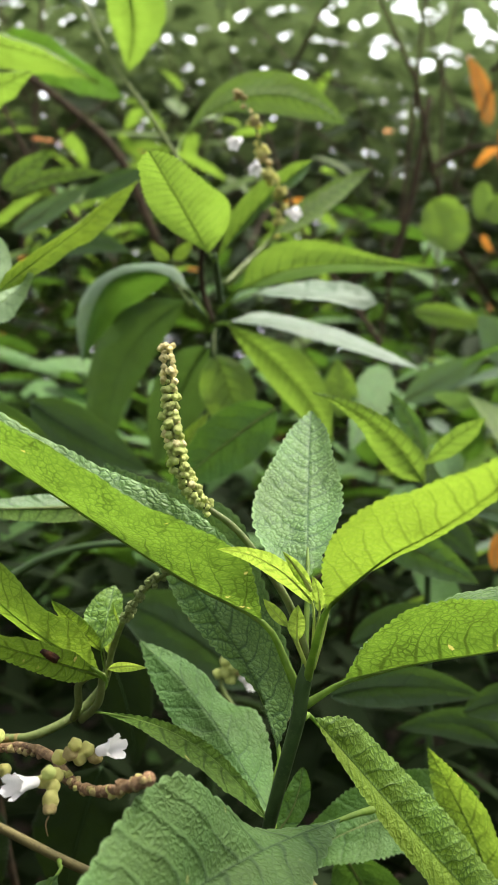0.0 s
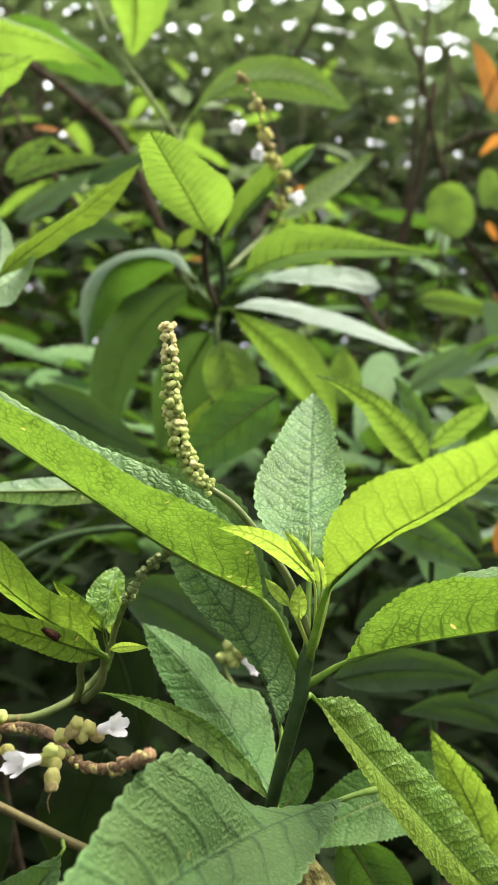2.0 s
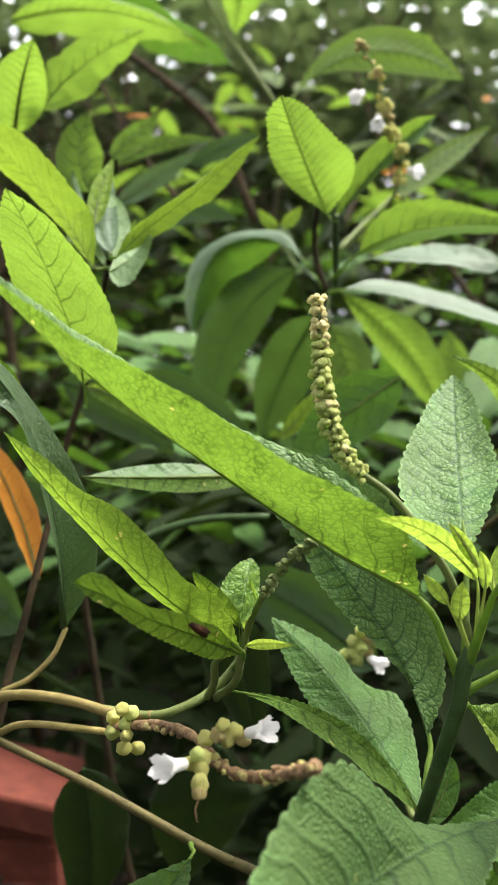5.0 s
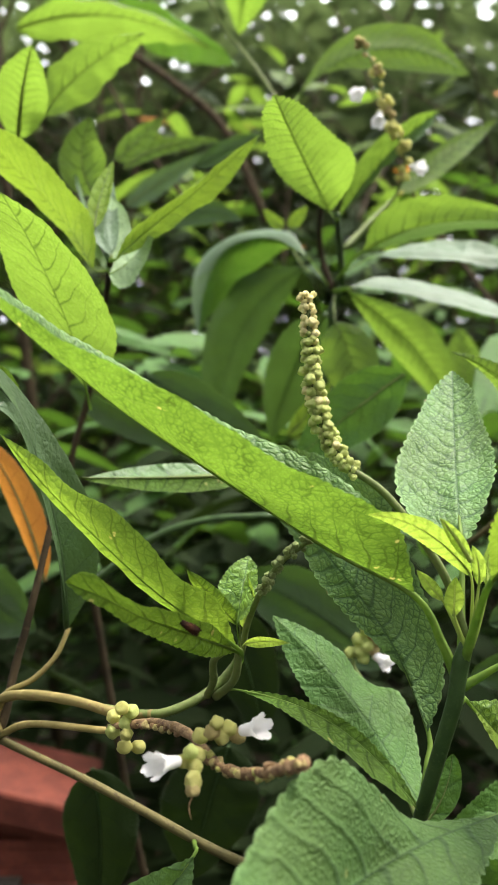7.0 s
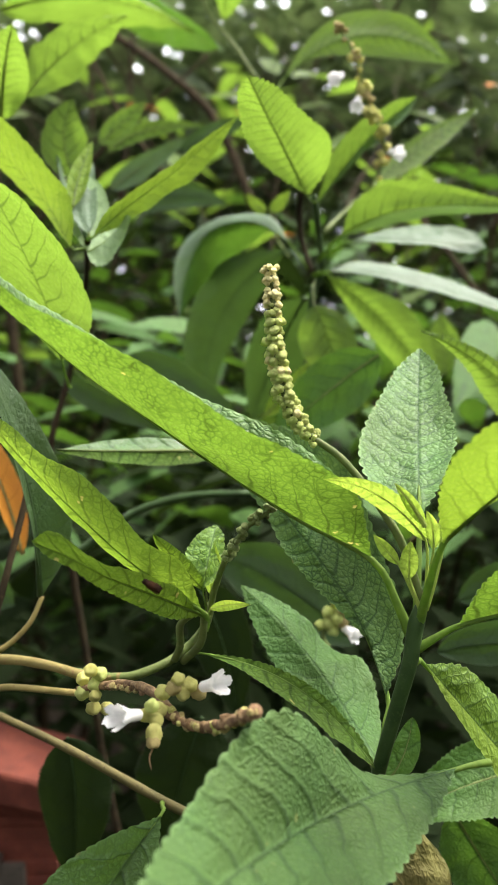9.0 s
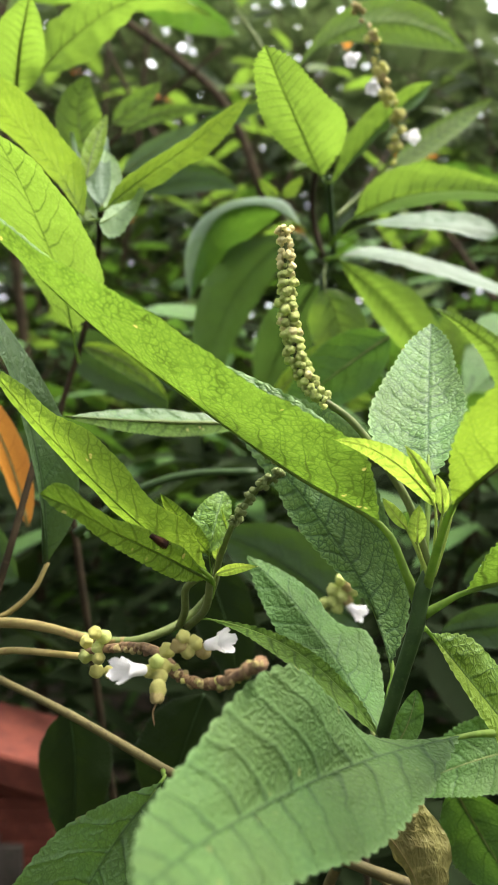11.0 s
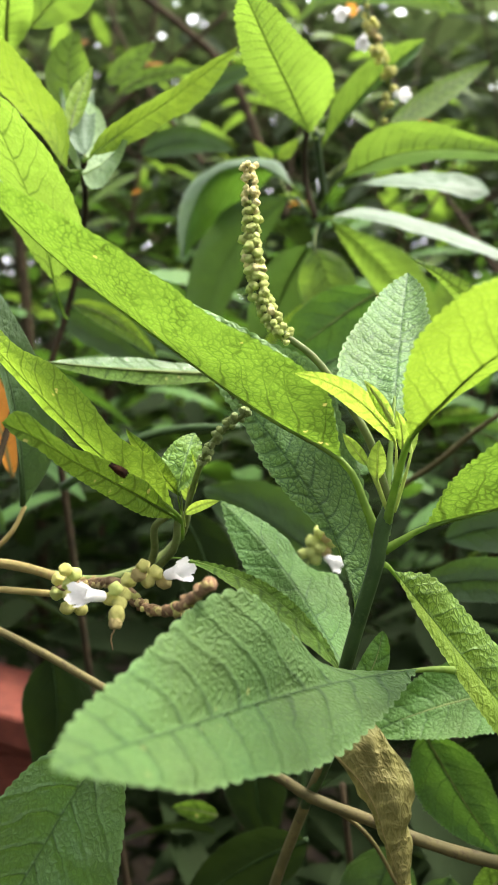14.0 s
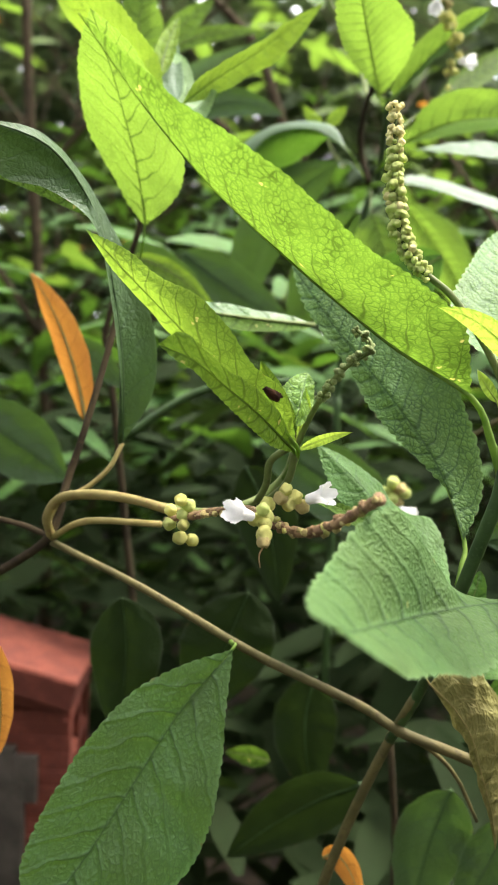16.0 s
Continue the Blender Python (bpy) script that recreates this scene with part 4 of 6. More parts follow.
stem(side, 'leaf_stalk', [(-0.0546, 0.258, 1.096), (-0.0517, 0.252, 1.1028), (-0.0505, 0.247, 1.1107), (-0.0454, 0.244, 1.1155)], 0.0012, 0.0011, 'stalk')
stem(side, 'leaf_stalk', [(-0.0521, 0.258, 1.0956), (-0.0453, 0.25, 1.1041), (-0.0429, 0.244, 1.1148)], 0.0013, 0.0011, 'stalk')
spike(side, [(-0.0446, 0.262, 1.1088), (-0.0415, 0.256, 1.1196), (-0.0357, 0.246, 1.1326), (-0.0301, 0.243, 1.1404), (-0.0246, 0.243, 1.1446), (-0.0235, 0.244, 1.148), (-0.0285, 0.246, 1.1518)], 0.42, 0.001, 0.00085, 64, 'young drooping flower spike with small dull green buds', seed=9, kinds=(4, 4))
blade(side, 'under', [(-0.0441, 0.2501, 1.1009), (-0.0294, 0.2505, 1.0974), (-0.0155, 0.2481, 1.0913), (-0.0039, 0.243, 1.0833), (0.0054, 0.2351, 1.0751)], [(-0.0354, 0.2513, 1.0998), (-0.0266, 0.2514, 1.0979), (-0.0181, 0.2504, 1.0949), (-0.0104, 0.2483, 1.0908), (-0.0039, 0.245, 1.0856), (0.0016, 0.2406, 1.0804)], [(-0.0358, 0.2467, 1.0989), (-0.0282, 0.2438, 1.0958), (-0.0211, 0.2412, 1.0921), (-0.0143, 0.2391, 1.088), (-0.0078, 0.2374, 1.0837), (-0.0012, 0.236, 1.0794)], stalk=(-0.0524, 0.262, 1.096), teeth=26, tooth=0.6, label='arching leaf with a yellowish underside')
blade(side, 'top', [(-0.0597, 0.2559, 1.0469), (-0.0759, 0.2522, 1.0245), (-0.0892, 0.2474, 1.0007), (-0.1024, 0.2416, 0.9776), (-0.1166, 0.2348, 0.9565)], [(-0.0756, 0.2514, 1.0414), (-0.0898, 0.2475, 1.0327), (-0.101, 0.244, 1.0201), (-0.1097, 0.241, 1.0054), (-0.1174, 0.2384, 0.9897), (-0.1224, 0.2364, 0.9726)], [(-0.0604, 0.2518, 1.0291), (-0.0606, 0.2482, 1.0114), (-0.0625, 0.2448, 0.9936), (-0.0687, 0.2418, 0.9769), (-0.0817, 0.2391, 0.9643), (-0.0984, 0.2368, 0.9564)], stalk=(-0.062, 0.268, 1.0447), teeth=34, tooth=0.8, curl=0.06, label='large glossy dark green leaf hanging down')
stem(side, 'leaf_stalk', [(-0.1295, 0.279, 1.0779), (-0.1262, 0.279, 1.0863), (-0.1178, 0.281, 1.0904), (-0.11, 0.283, 1.0979), (-0.106, 0.2857, 1.1069)], 0.0011, 0.0008, 'twig')
blade(side, 'dark', [(-0.106, 0.2857, 1.1069), (-0.1049, 0.2793, 1.1346), (-0.1067, 0.2701, 1.1602), (-0.1098, 0.258, 1.1824), (-0.1187, 0.243, 1.1983), (-0.132, 0.2253, 1.2022)], [(-0.1053, 0.2785, 1.1274), (-0.1059, 0.2708, 1.1464), (-0.1069, 0.2626, 1.1639), (-0.1101, 0.254, 1.1793), (-0.1207, 0.2449, 1.1871), (-0.1318, 0.2353, 1.1897)], [(-0.0965, 0.2873, 1.1248), (-0.0959, 0.2855, 1.1454), (-0.1021, 0.2803, 1.1638), (-0.1091, 0.2716, 1.1802), (-0.1155, 0.2596, 1.1942), (-0.1233, 0.2441, 1.2032)], teeth=0, curl=0.08, label='arching dark leaf on a long curved stalk')
head = stem(side, 'flower_head', [(-0.082, 0.2475, 1.09), (-0.0728, 0.244, 1.0927), (-0.0642, 0.236, 1.097), (-0.0527, 0.219, 1.1016), (-0.0462, 0.208, 1.1019), (-0.0421, 0.2035, 1.1009), (-0.0362, 0.199, 1.1017), (-0.0301, 0.191, 1.1062), (-0.0253, 0.182, 1.1117), (-0.0213, 0.175, 1.1163)], 0.0010, 0.00125, 'rachis', 'dry brown flower head with round buds and white flowers', 9, 0.55, 4)
hr = random.Random(12)
for place in ((-0.0766, 0.2433, 1.0975), (-0.0746, 0.2455, 1.0956), (-0.0804, 0.2477, 1.093), (-0.0761, 0.2444, 1.0928), (-0.0804, 0.2466, 1.0891), (-0.0755, 0.2433, 1.0899), (-0.0768, 0.2455, 1.0852), (-0.0735, 0.2477, 1.0842)):
    bud(head, place, (hr.uniform(-1, 1), -0.7, hr.uniform(-0.6, 1.2)), hr.uniform(0.0017, 0.0021), hr.choice((5, 5, 0)), hr)
for place in ((-0.043, 0.2048, 1.1109), (-0.0406, 0.207, 1.1087), (-0.0389, 0.2092, 1.1059), (-0.0421, 0.2059, 1.1068), (-0.0476, 0.2081, 1.1061), (-0.0442, 0.2048, 1.1086)):
    bud(head, place, (hr.uniform(-1, 1), -0.7, hr.uniform(-0.6, 1.2)), hr.uniform(0.0016, 0.0020), hr.choice((5, 5, 2)), hr)
for place in ((-0.048, 0.1978, 1.1069), (-0.0499, 0.2, 1.1037), (-0.0474, 0.2022, 1.1043), (-0.0475, 0.1989, 1.1028)):
    bud(head, place, (hr.uniform(-1, 1), -0.7, hr.uniform(-0.6, 1.2)), hr.uniform(0.0015, 0.0019), hr.choice((5, 5, 0)), hr)
bud(head, (-0.0471, 0.196, 1.101), (0.1, -0.4, -1), 0.0019, 5, hr)
bud(head, (-0.0471, 0.195, 1.0995), (0.1, -0.4, -1), 0.0016, 2, hr)
# withered calyces along the outer arm
arm = glide([(-0.0462, 0.208, 1.1019), (-0.0421, 0.2035, 1.1009), (-0.0362, 0.199, 1.1017), (-0.0301, 0.191, 1.1062), (-0.0253, 0.182, 1.1117), (-0.0213, 0.175, 1.1163)], 10)
for k in range(46):
    at_arm = arm[min(len(arm) - 1, int(k / 46 * len(arm)))]
    turn = Vector((hr.uniform(-1, 1), hr.uniform(-1.2, 0.4), hr.uniform(-1, 1))).normalized()
    bud(head, at_arm + turn * 0.0012, turn, hr.uniform(0.0006, 0.0011), hr.choice((3, 3, 2, 2, 5)), hr)
for k in range(16):
    at_arm = Vector((-0.0728, 0.244, 1.0927)).lerp(Vector((-0.0527, 0.219, 1.1016)), k / 15) + Vector((0, 0, hr.uniform(-0.0006, 0.0009)))
    bud(head, at_arm, (hr.uniform(-1, 1), -0.8, hr.uniform(-1, 1)), hr.uniform(0.0006, 0.0011), hr.choice((3, 3, 2)), hr)
corolla(head, (-0.0508, 0.1965, 1.1053), (-0.0541, 0.188, 1.1083), 0.0023, 1)
corolla(head, (-0.0374, 0.2065, 1.1084), (-0.0321, 0.203, 1.1110), 0.0023, 2)
hang(part('pistil', tube_bm([(-0.0472, 0.195, 1.0982), (-0.0479, 0.194, 1.0962), (-0.0475, 0.194, 1.0933)], 0.00022, 0.00012, 6), MAT['rachis'], None), head)
lump_at = (-0.0484, 0.1985, 1.1359)
lump_to = (-0.0446, 0.201, 1.1326)
head = stem(front, 'flower_head', [(0.0069, 0.27, 1.055), (-0.0028, 0.34, 1.0605), (-0.0119, 0.353, 1.072), (-0.0072, 0.352, 1.0817), (-0.0055, 0.352, 1.0876)], 0.0012, 0.0009, 'stalk', 'small flower head with pale buds and one white flower', 8, 0.2, 4)
bud(head, (-0.0098, 0.348, 1.0843), (-0.75, -0.6, 0.35), 0.00255, 0, hr)
bud(head, (-0.0064, 0.348, 1.0885), (0.05, -0.6, 1.25), 0.00255, 0, hr)
bud(head, (-0.0033, 0.348, 1.0862), (0.75, -0.6, 0.70), 0.00255, 2, hr)
bud(head, (-0.0063, 0.348, 1.0815), (0.05, -0.6, -0.30), 0.00279, 0, hr)
bud(head, (-0.0098, 0.348, 1.0795), (-0.75, -0.6, -0.70), 0.00255, 0, hr)
bud(head, (-0.0131, 0.348, 1.0789), (-1.50, -0.6, -0.80), 0.00209, 0, hr)
bud(head, (-0.001, 0.348, 1.0844), (1.25, -0.6, 0.30), 0.00232, 0, hr)
bud(head, (-0.004, 0.348, 1.0802), (0.55, -0.6, -0.60), 0.00232, 2, hr)
bud(head, (-0.0079, 0.348, 1.0764), (-0.35, -0.6, -1.40), 0.00232, 0, hr)
corolla(head, (-0.0035, 0.348, 1.0779), (0.0017, 0.343, 1.0764), 0.0028, 3)
rear = thing("flowering_shrub", -0.01, 0.56, "taller shrub behind with a whorl of long arching leaves", "shrub", "flowering shrubs")
stem(rear, 'stem', [(-0.01, 0.6, -0.01), (-0.02, 0.62, 0.6), (-0.0273, 0.608, 0.9077), (-0.0304, 0.603, 1.036), (-0.0317, 0.6008, 1.0924), (-0.0322, 0.6, 1.1129), (-0.0243, 0.56, 1.216), (-0.0169, 0.545, 1.2408), (-0.0168, 0.48, 1.2531), (-0.0173, 0.43, 1.2632)], 0.003, 0.0016, 'stem')
stem(rear, 'twig', [(-0.0223, 0.53, 1.2368), (-0.0289, 0.53, 1.2607), (-0.0264, 0.5, 1.2795), (-0.0132, 0.44, 1.2877)], 0.0018, 0.0014, 'bark')
blade(rear, 'back', [(-0.0211, 0.4496, 1.2677), (-0.0264, 0.4155, 1.2752), (-0.0308, 0.3806, 1.2801), (-0.034, 0.3451, 1.2825), (-0.0359, 0.3088, 1.2825)], [(-0.0291, 0.4274, 1.27), (-0.0362, 0.4059, 1.2718), (-0.0412, 0.385, 1.274), (-0.0435, 0.3649, 1.2773), (-0.043, 0.3455, 1.2804), (-0.0413, 0.3268, 1.2828)], [(-0.014, 0.4342, 1.2736), (-0.0092, 0.4173, 1.2794), (-0.0102, 0.3987, 1.2844), (-0.0174, 0.3786, 1.2867), (-0.024, 0.3569, 1.2875), (-0.0294, 0.3337, 1.2871)], stalk=(-0.0172, 0.43, 1.2609), teeth=26, tooth=1.2, label='upright bright green leaf lit from behind')
blade(rear, 'back', [(-0.0185, 0.4999, 1.2715), (-0.0064, 0.5, 1.2876), (0.0066, 0.5001, 1.3027), (0.0212, 0.5, 1.3163), (0.0372, 0.4999, 1.3281)], [(-0.0151, 0.49, 1.282), (-0.0121, 0.4835, 1.2925), (-0.0049, 0.4802, 1.3013), (0.0031, 0.4802, 1.3102), (0.0134, 0.4835, 1.3169), (0.0245, 0.4901, 1.3238)], [(-0.0105, 0.4926, 1.2789), (-0.0026, 0.4878, 1.2862), (0.0056, 0.4854, 1.2934), (0.0137, 0.4854, 1.3009), (0.0226, 0.4878, 1.3082), (0.0312, 0.4927, 1.3166)], far_skin='pale', teeth=34)
blade(rear, 'back', [(-0.0049, 0.4801, 1.251), (0.0212, 0.4725, 1.2618), (0.0501, 0.4799, 1.2658), (0.0824, 0.5024, 1.268), (0.1207, 0.54, 1.2725)], [(0.0015, 0.4703, 1.2666), (0.0167, 0.4666, 1.2755), (0.0349, 0.469, 1.2775), (0.0534, 0.4776, 1.2753), (0.0732, 0.4923, 1.2726), (0.0954, 0.5131, 1.2716)], [(0.011, 0.4798, 1.2548), (0.0271, 0.4824, 1.2585), (0.0436, 0.488, 1.2624), (0.0611, 0.4966, 1.2639), (0.0796, 0.5081, 1.2658), (0.0994, 0.5226, 1.2685)], stalk=(-0.0182, 0.52, 1.2428), far_skin='pale', teeth=28, tooth=1)
blade(rear, 'pale', [(0.0009, 0.5, 1.2516), (0.0194, 0.4996, 1.2535), (0.038, 0.5, 1.2524), (0.0566, 0.5011, 1.2502), (0.0752, 0.503, 1.247)], [(0.0121, 0.5095, 1.2553), (0.0238, 0.516, 1.2584), (0.0357, 0.5194, 1.2607), (0.0476, 0.5198, 1.2606), (0.0593, 0.5172, 1.2591), (0.0701, 0.5116, 1.2551)], [(0.0119, 0.4928, 1.2495), (0.0226, 0.4882, 1.2478), (0.0333, 0.4861, 1.2464), (0.0441, 0.4865, 1.2454), (0.0549, 0.4895, 1.2433), (0.0663, 0.495, 1.2422)], stalk=(-0.0165, 0.52, 1.2445), teeth=24, tooth=0.8, label='long leaf with sky sheen put into its upper colour')
blade(rear, 'pale', [(-0.0115, 0.52, 1.2374), (0.0185, 0.525, 1.2372), (0.0485, 0.53, 1.2306), (0.0782, 0.535, 1.2207), (0.108, 0.54, 1.2088)], [(0.0052, 0.5327, 1.2431), (0.0232, 0.542, 1.2413), (0.0413, 0.5482, 1.2379), (0.0592, 0.551, 1.2325), (0.0765, 0.5506, 1.2259), (0.0928, 0.5469, 1.2178)], [(0.0054, 0.515, 1.2346), (0.0216, 0.5127, 1.2304), (0.0376, 0.5129, 1.2253), (0.0541, 0.5158, 1.2209), (0.0711, 0.5212, 1.2166), (0.0889, 0.5293, 1.2124)], stalk=(-0.0216, 0.53, 1.2361), teeth=26, tooth=0.8)
blade(rear, 'back', [(-0.0131, 0.53, 1.236), (0.0074, 0.5562, 1.2224), (0.0274, 0.58, 1.2045), (0.0455, 0.6012, 1.1824), (0.0606, 0.62, 1.1563)], [(-0.0058, 0.5453, 1.2249), (0.0027, 0.5598, 1.2135), (0.0121, 0.5735, 1.2018), (0.0228, 0.5863, 1.1902), (0.0342, 0.5984, 1.1783), (0.0463, 0.6096, 1.1662)], [(0.0023, 0.5453, 1.2321), (0.0183, 0.5598, 1.2273), (0.0347, 0.5735, 1.221), (0.0468, 0.5863, 1.2084), (0.0559, 0.5984, 1.1928), (0.0594, 0.6096, 1.1751)], stalk=(-0.0205, 0.53, 1.2351), teeth=24, tooth=0.8)
blade(rear, 'pale', [(-0.0365, 0.53, 1.2562), (-0.0602, 0.5394, 1.2698), (-0.0876, 0.545, 1.2646), (-0.1014, 0.5469, 1.2408), (-0.1062, 0.545, 1.2127)], [(-0.0469, 0.5407, 1.2726), (-0.0655, 0.5486, 1.2763), (-0.0843, 0.5536, 1.2743), (-0.1004, 0.5557, 1.2655), (-0.1102, 0.555, 1.2499), (-0.1109, 0.5514, 1.2313)], [(-0.049, 0.5505, 1.2659), (-0.0592, 0.5649, 1.2618), (-0.0709, 0.5732, 1.2543), (-0.083, 0.5753, 1.2466), (-0.0932, 0.5713, 1.2366), (-0.1009, 0.5612, 1.2251)], stalk=(-0.024, 0.53, 1.2385), far_skin='mid', teeth=20, tooth=0.6, label='leaf arching over, sheen coloured in above and bright beneath')
blade(rear, 'dark', [(-0.04, 0.55, 1.2532), (-0.0655, 0.5663, 1.2375), (-0.085, 0.58, 1.213), (-0.0973, 0.5912, 1.1828), (-0.1033, 0.6, 1.1494)], [(-0.0614, 0.5596, 1.2546), (-0.0822, 0.5684, 1.2489), (-0.0979, 0.5763, 1.2345), (-0.1079, 0.5835, 1.215), (-0.1128, 0.5898, 1.1933), (-0.112, 0.5953, 1.1706)], [(-0.0481, 0.5596, 1.2398), (-0.0576, 0.5684, 1.2264), (-0.0673, 0.5763, 1.2123), (-0.0772, 0.5835, 1.1977), (-0.0865, 0.5898, 1.1823), (-0.0928, 0.5953, 1.1652)], stalk=(-0.0229, 0.53, 1.2368), teeth=0, label='broad dark leaf hanging in the shade')
leaf(rear, 'back', (-0.0199, 0.5, 1.2158), (-0.0109, 0.5, 1.1923), (-0.0029, 0.5, 1.1627), (-0.0267, 0.5, 1.1891), (0.0048, 0.5, 1.1923), stalk=(-0.0206, 0.53, 1.2334))
leaf(rear, 'dark', (-0.0272, 0.56, 1.2245), (-0.0508, 0.6, 1.1874), (-0.069, 0.62, 1.1401), (-0.0696, 0.6, 1.1914), (-0.0304, 0.6, 1.1826))
leaf(rear, 'young', (-0.0528, 0.6, 1.2858), (-0.0461, 0.6, 1.2911), (-0.0395, 0.6, 1.2993), (-0.0494, 0.6, 1.2941), (-0.0428, 0.6, 1.288), stalk=(-0.0378, 0.56, 1.2505), teeth=0, fine=False)
leaf(rear, 'young', (-0.0554, 0.6, 1.2851), (-0.0619, 0.6, 1.2896), (-0.0695, 0.6, 1.2984), (-0.0647, 0.6, 1.2867), (-0.059, 0.6, 1.2924), teeth=0, fine=False)
leaf(rear, 'back', (0.0205, 0.6, 1.3043), (0.0529, 0.62, 1.3307), (0.0906, 0.64, 1.3584), (0.0481, 0.62, 1.3374), (0.0577, 0.62, 1.3239), stalk=(-0.0152, 0.53, 1.2607), fine=False)
leaf(rear, 'young', (-0.044, 0.45, 1.1569), (-0.0332, 0.45, 1.1687), (-0.0212, 0.45, 1.1847), (-0.0368, 0.45, 1.1717), (-0.0295, 0.45, 1.1657), fine=False)
leaf(rear, 'mid', (0.0132, 0.42, 1.1877), (-0.0117, 0.42, 1.1698), (-0.0396, 0.42, 1.1463), (-0.0028, 0.42, 1.1583), (-0.0206, 0.42, 1.1812), label='dark broad leaf in the shade')
spike(rear, [(-0.012, 0.5, 1.2565), (0.0124, 0.49, 1.2809), (0.0181, 0.487, 1.302), (0.008, 0.465, 1.3171), (0.0052, 0.455, 1.3265), (-0.0001, 0.45, 1.3396), (-0.0075, 0.45, 1.3496)], 0.3, 0.001, 0.0018, 58, 'old flower spike with pale buds and white flowers', seed=21, kinds=(5, 2), spread=1.1)
old = [o for o in rear.children if o.name.startswith("flower_spike")][0]
corolla(old, (0.0212, 0.485, 1.2954), (0.026, 0.479, 1.2936), 0.0031, 448)
corolla(old, (-0.0042, 0.45, 1.3256), (-0.008, 0.444, 1.3217), 0.0029, 362)
corolla(old, (0.0042, 0.46, 1.317), (0.0031, 0.454, 1.3109), 0.0029, 392)
stem(rear, 'twig', [(-0.0261, 0.57, 1.2946), (-0.0336, 0.6, 1.3263), (-0.0487, 0.6, 1.3535), (-0.0749, 0.6, 1.393), (-0.097, 0.62, 1.4271), (-0.1177, 0.62, 1.4687)], 0.0018, 0.0016, 'stalk', label='thin green branch rising above the leaves')
leaf(rear, 'back', (-0.082, 0.56, 1.456), (-0.0801, 0.61, 1.4533), (-0.0923, 0.67, 1.4383), (-0.0967, 0.61, 1.4514), (-0.0581, 0.61, 1.4534))
blade(rear, 'back', [(-0.0445, 0.62, 1.3781), (-0.0195, 0.625, 1.3987), (0.0117, 0.63, 1.408), (0.0437, 0.635, 1.404), (0.0727, 0.64, 1.3889)], [(-0.0336, 0.6253, 1.3977), (-0.0186, 0.6298, 1.4142), (0.0009, 0.6335, 1.4243), (0.0226, 0.6363, 1.426), (0.0432, 0.6384, 1.4199), (0.0591, 0.6396, 1.4059)], [(-0.0313, 0.6229, 1.3893), (-0.0146, 0.6257, 1.3938), (0.0026, 0.6286, 1.3939), (0.02, 0.6314, 1.3937), (0.0373, 0.6343, 1.3917), (0.0549, 0.6371, 1.3901)], stalk=(-0.0506, 0.6, 1.3565), teeth=0, label='arching leaf above the old flower spike')
leaf(rear, 'mid', (-0.1992, 0.7, 1.4716), (-0.1463, 0.68, 1.4501), (-0.092, 0.66, 1.4127), (-0.1349, 0.65, 1.4501), (-0.1583, 0.72, 1.4486), stalk=(-0.2124, 0.7, 1.4737))
left = thing("flowering_shrub", -0.09, 0.47, "shrub top with fresh leaves lit from behind", "shrub", "flowering shrubs")
stem(left, 'stem', [(-0.09, 0.47, -0.01), (-0.1, 0.45, 0.7), (-0.1355, 0.45, 0.966), (-0.1503, 0.45, 1.0769), (-0.1568, 0.45, 1.1257), (-0.1592, 0.45, 1.1434), (-0.1463, 0.45, 1.1845), (-0.1319, 0.43, 1.222), (-0.1061, 0.352, 1.2358)], 0.0024, 0.0014, 'bark')
stem(left, 'twig', [(-0.1059, 0.35, 1.2358), (-0.129, 0.4, 1.2603), (-0.1504, 0.45, 1.2913)], 0.0012, 0.001, 'stem')
blade(left, 'young', [(-0.1011, 0.3431, 1.2358), (-0.0902, 0.3572, 1.2495), (-0.0773, 0.3707, 1.2626), (-0.064, 0.3836, 1.2772), (-0.0502, 0.3959, 1.2927)], [(-0.096, 0.3434, 1.2447), (-0.0886, 0.3461, 1.2515), (-0.0807, 0.3512, 1.2579), (-0.073, 0.3588, 1.2651), (-0.066, 0.3687, 1.2738), (-0.0585, 0.3811, 1.283)], [(-0.0949, 0.3601, 1.2418), (-0.0883, 0.3739, 1.2497), (-0.0808, 0.3845, 1.258), (-0.0722, 0.3921, 1.2658), (-0.0641, 0.3965, 1.2744), (-0.0568, 0.3977, 1.2836)], stalk=(-0.1055, 0.35, 1.2354), teeth=28, tooth=0.8, label='pointed leaf with a bright underside')
blade(left, 'mint', [(-0.1063, 0.35, 1.2302), (-0.1019, 0.353, 1.2331), (-0.0979, 0.356, 1.2369), (-0.0942, 0.359, 1.2412), (-0.0906, 0.362, 1.2456)], [(-0.1055, 0.3537, 1.2336), (-0.1044, 0.3567, 1.2371), (-0.1025, 0.3591, 1.24), (-0.1003, 0.3608, 1.2427), (-0.0975, 0.3618, 1.2449), (-0.0943, 0.3622, 1.2463)], [(-0.104, 0.3498, 1.2258), (-0.1008, 0.3502, 1.2244), (-0.0967, 0.3512, 1.2267), (-0.0944, 0.3529, 1.231), (-0.0923, 0.3553, 1.2354), (-0.0912, 0.3583, 1.2404)], teeth=14, tooth=0.8)
leaf(left, 'pale', (-0.1048, 0.35, 1.2379), (-0.1128, 0.37, 1.2555), (-0.114, 0.39, 1.2742), (-0.1185, 0.37, 1.2559), (-0.1071, 0.37, 1.255), stalk=(-0.1057, 0.35, 1.2358))
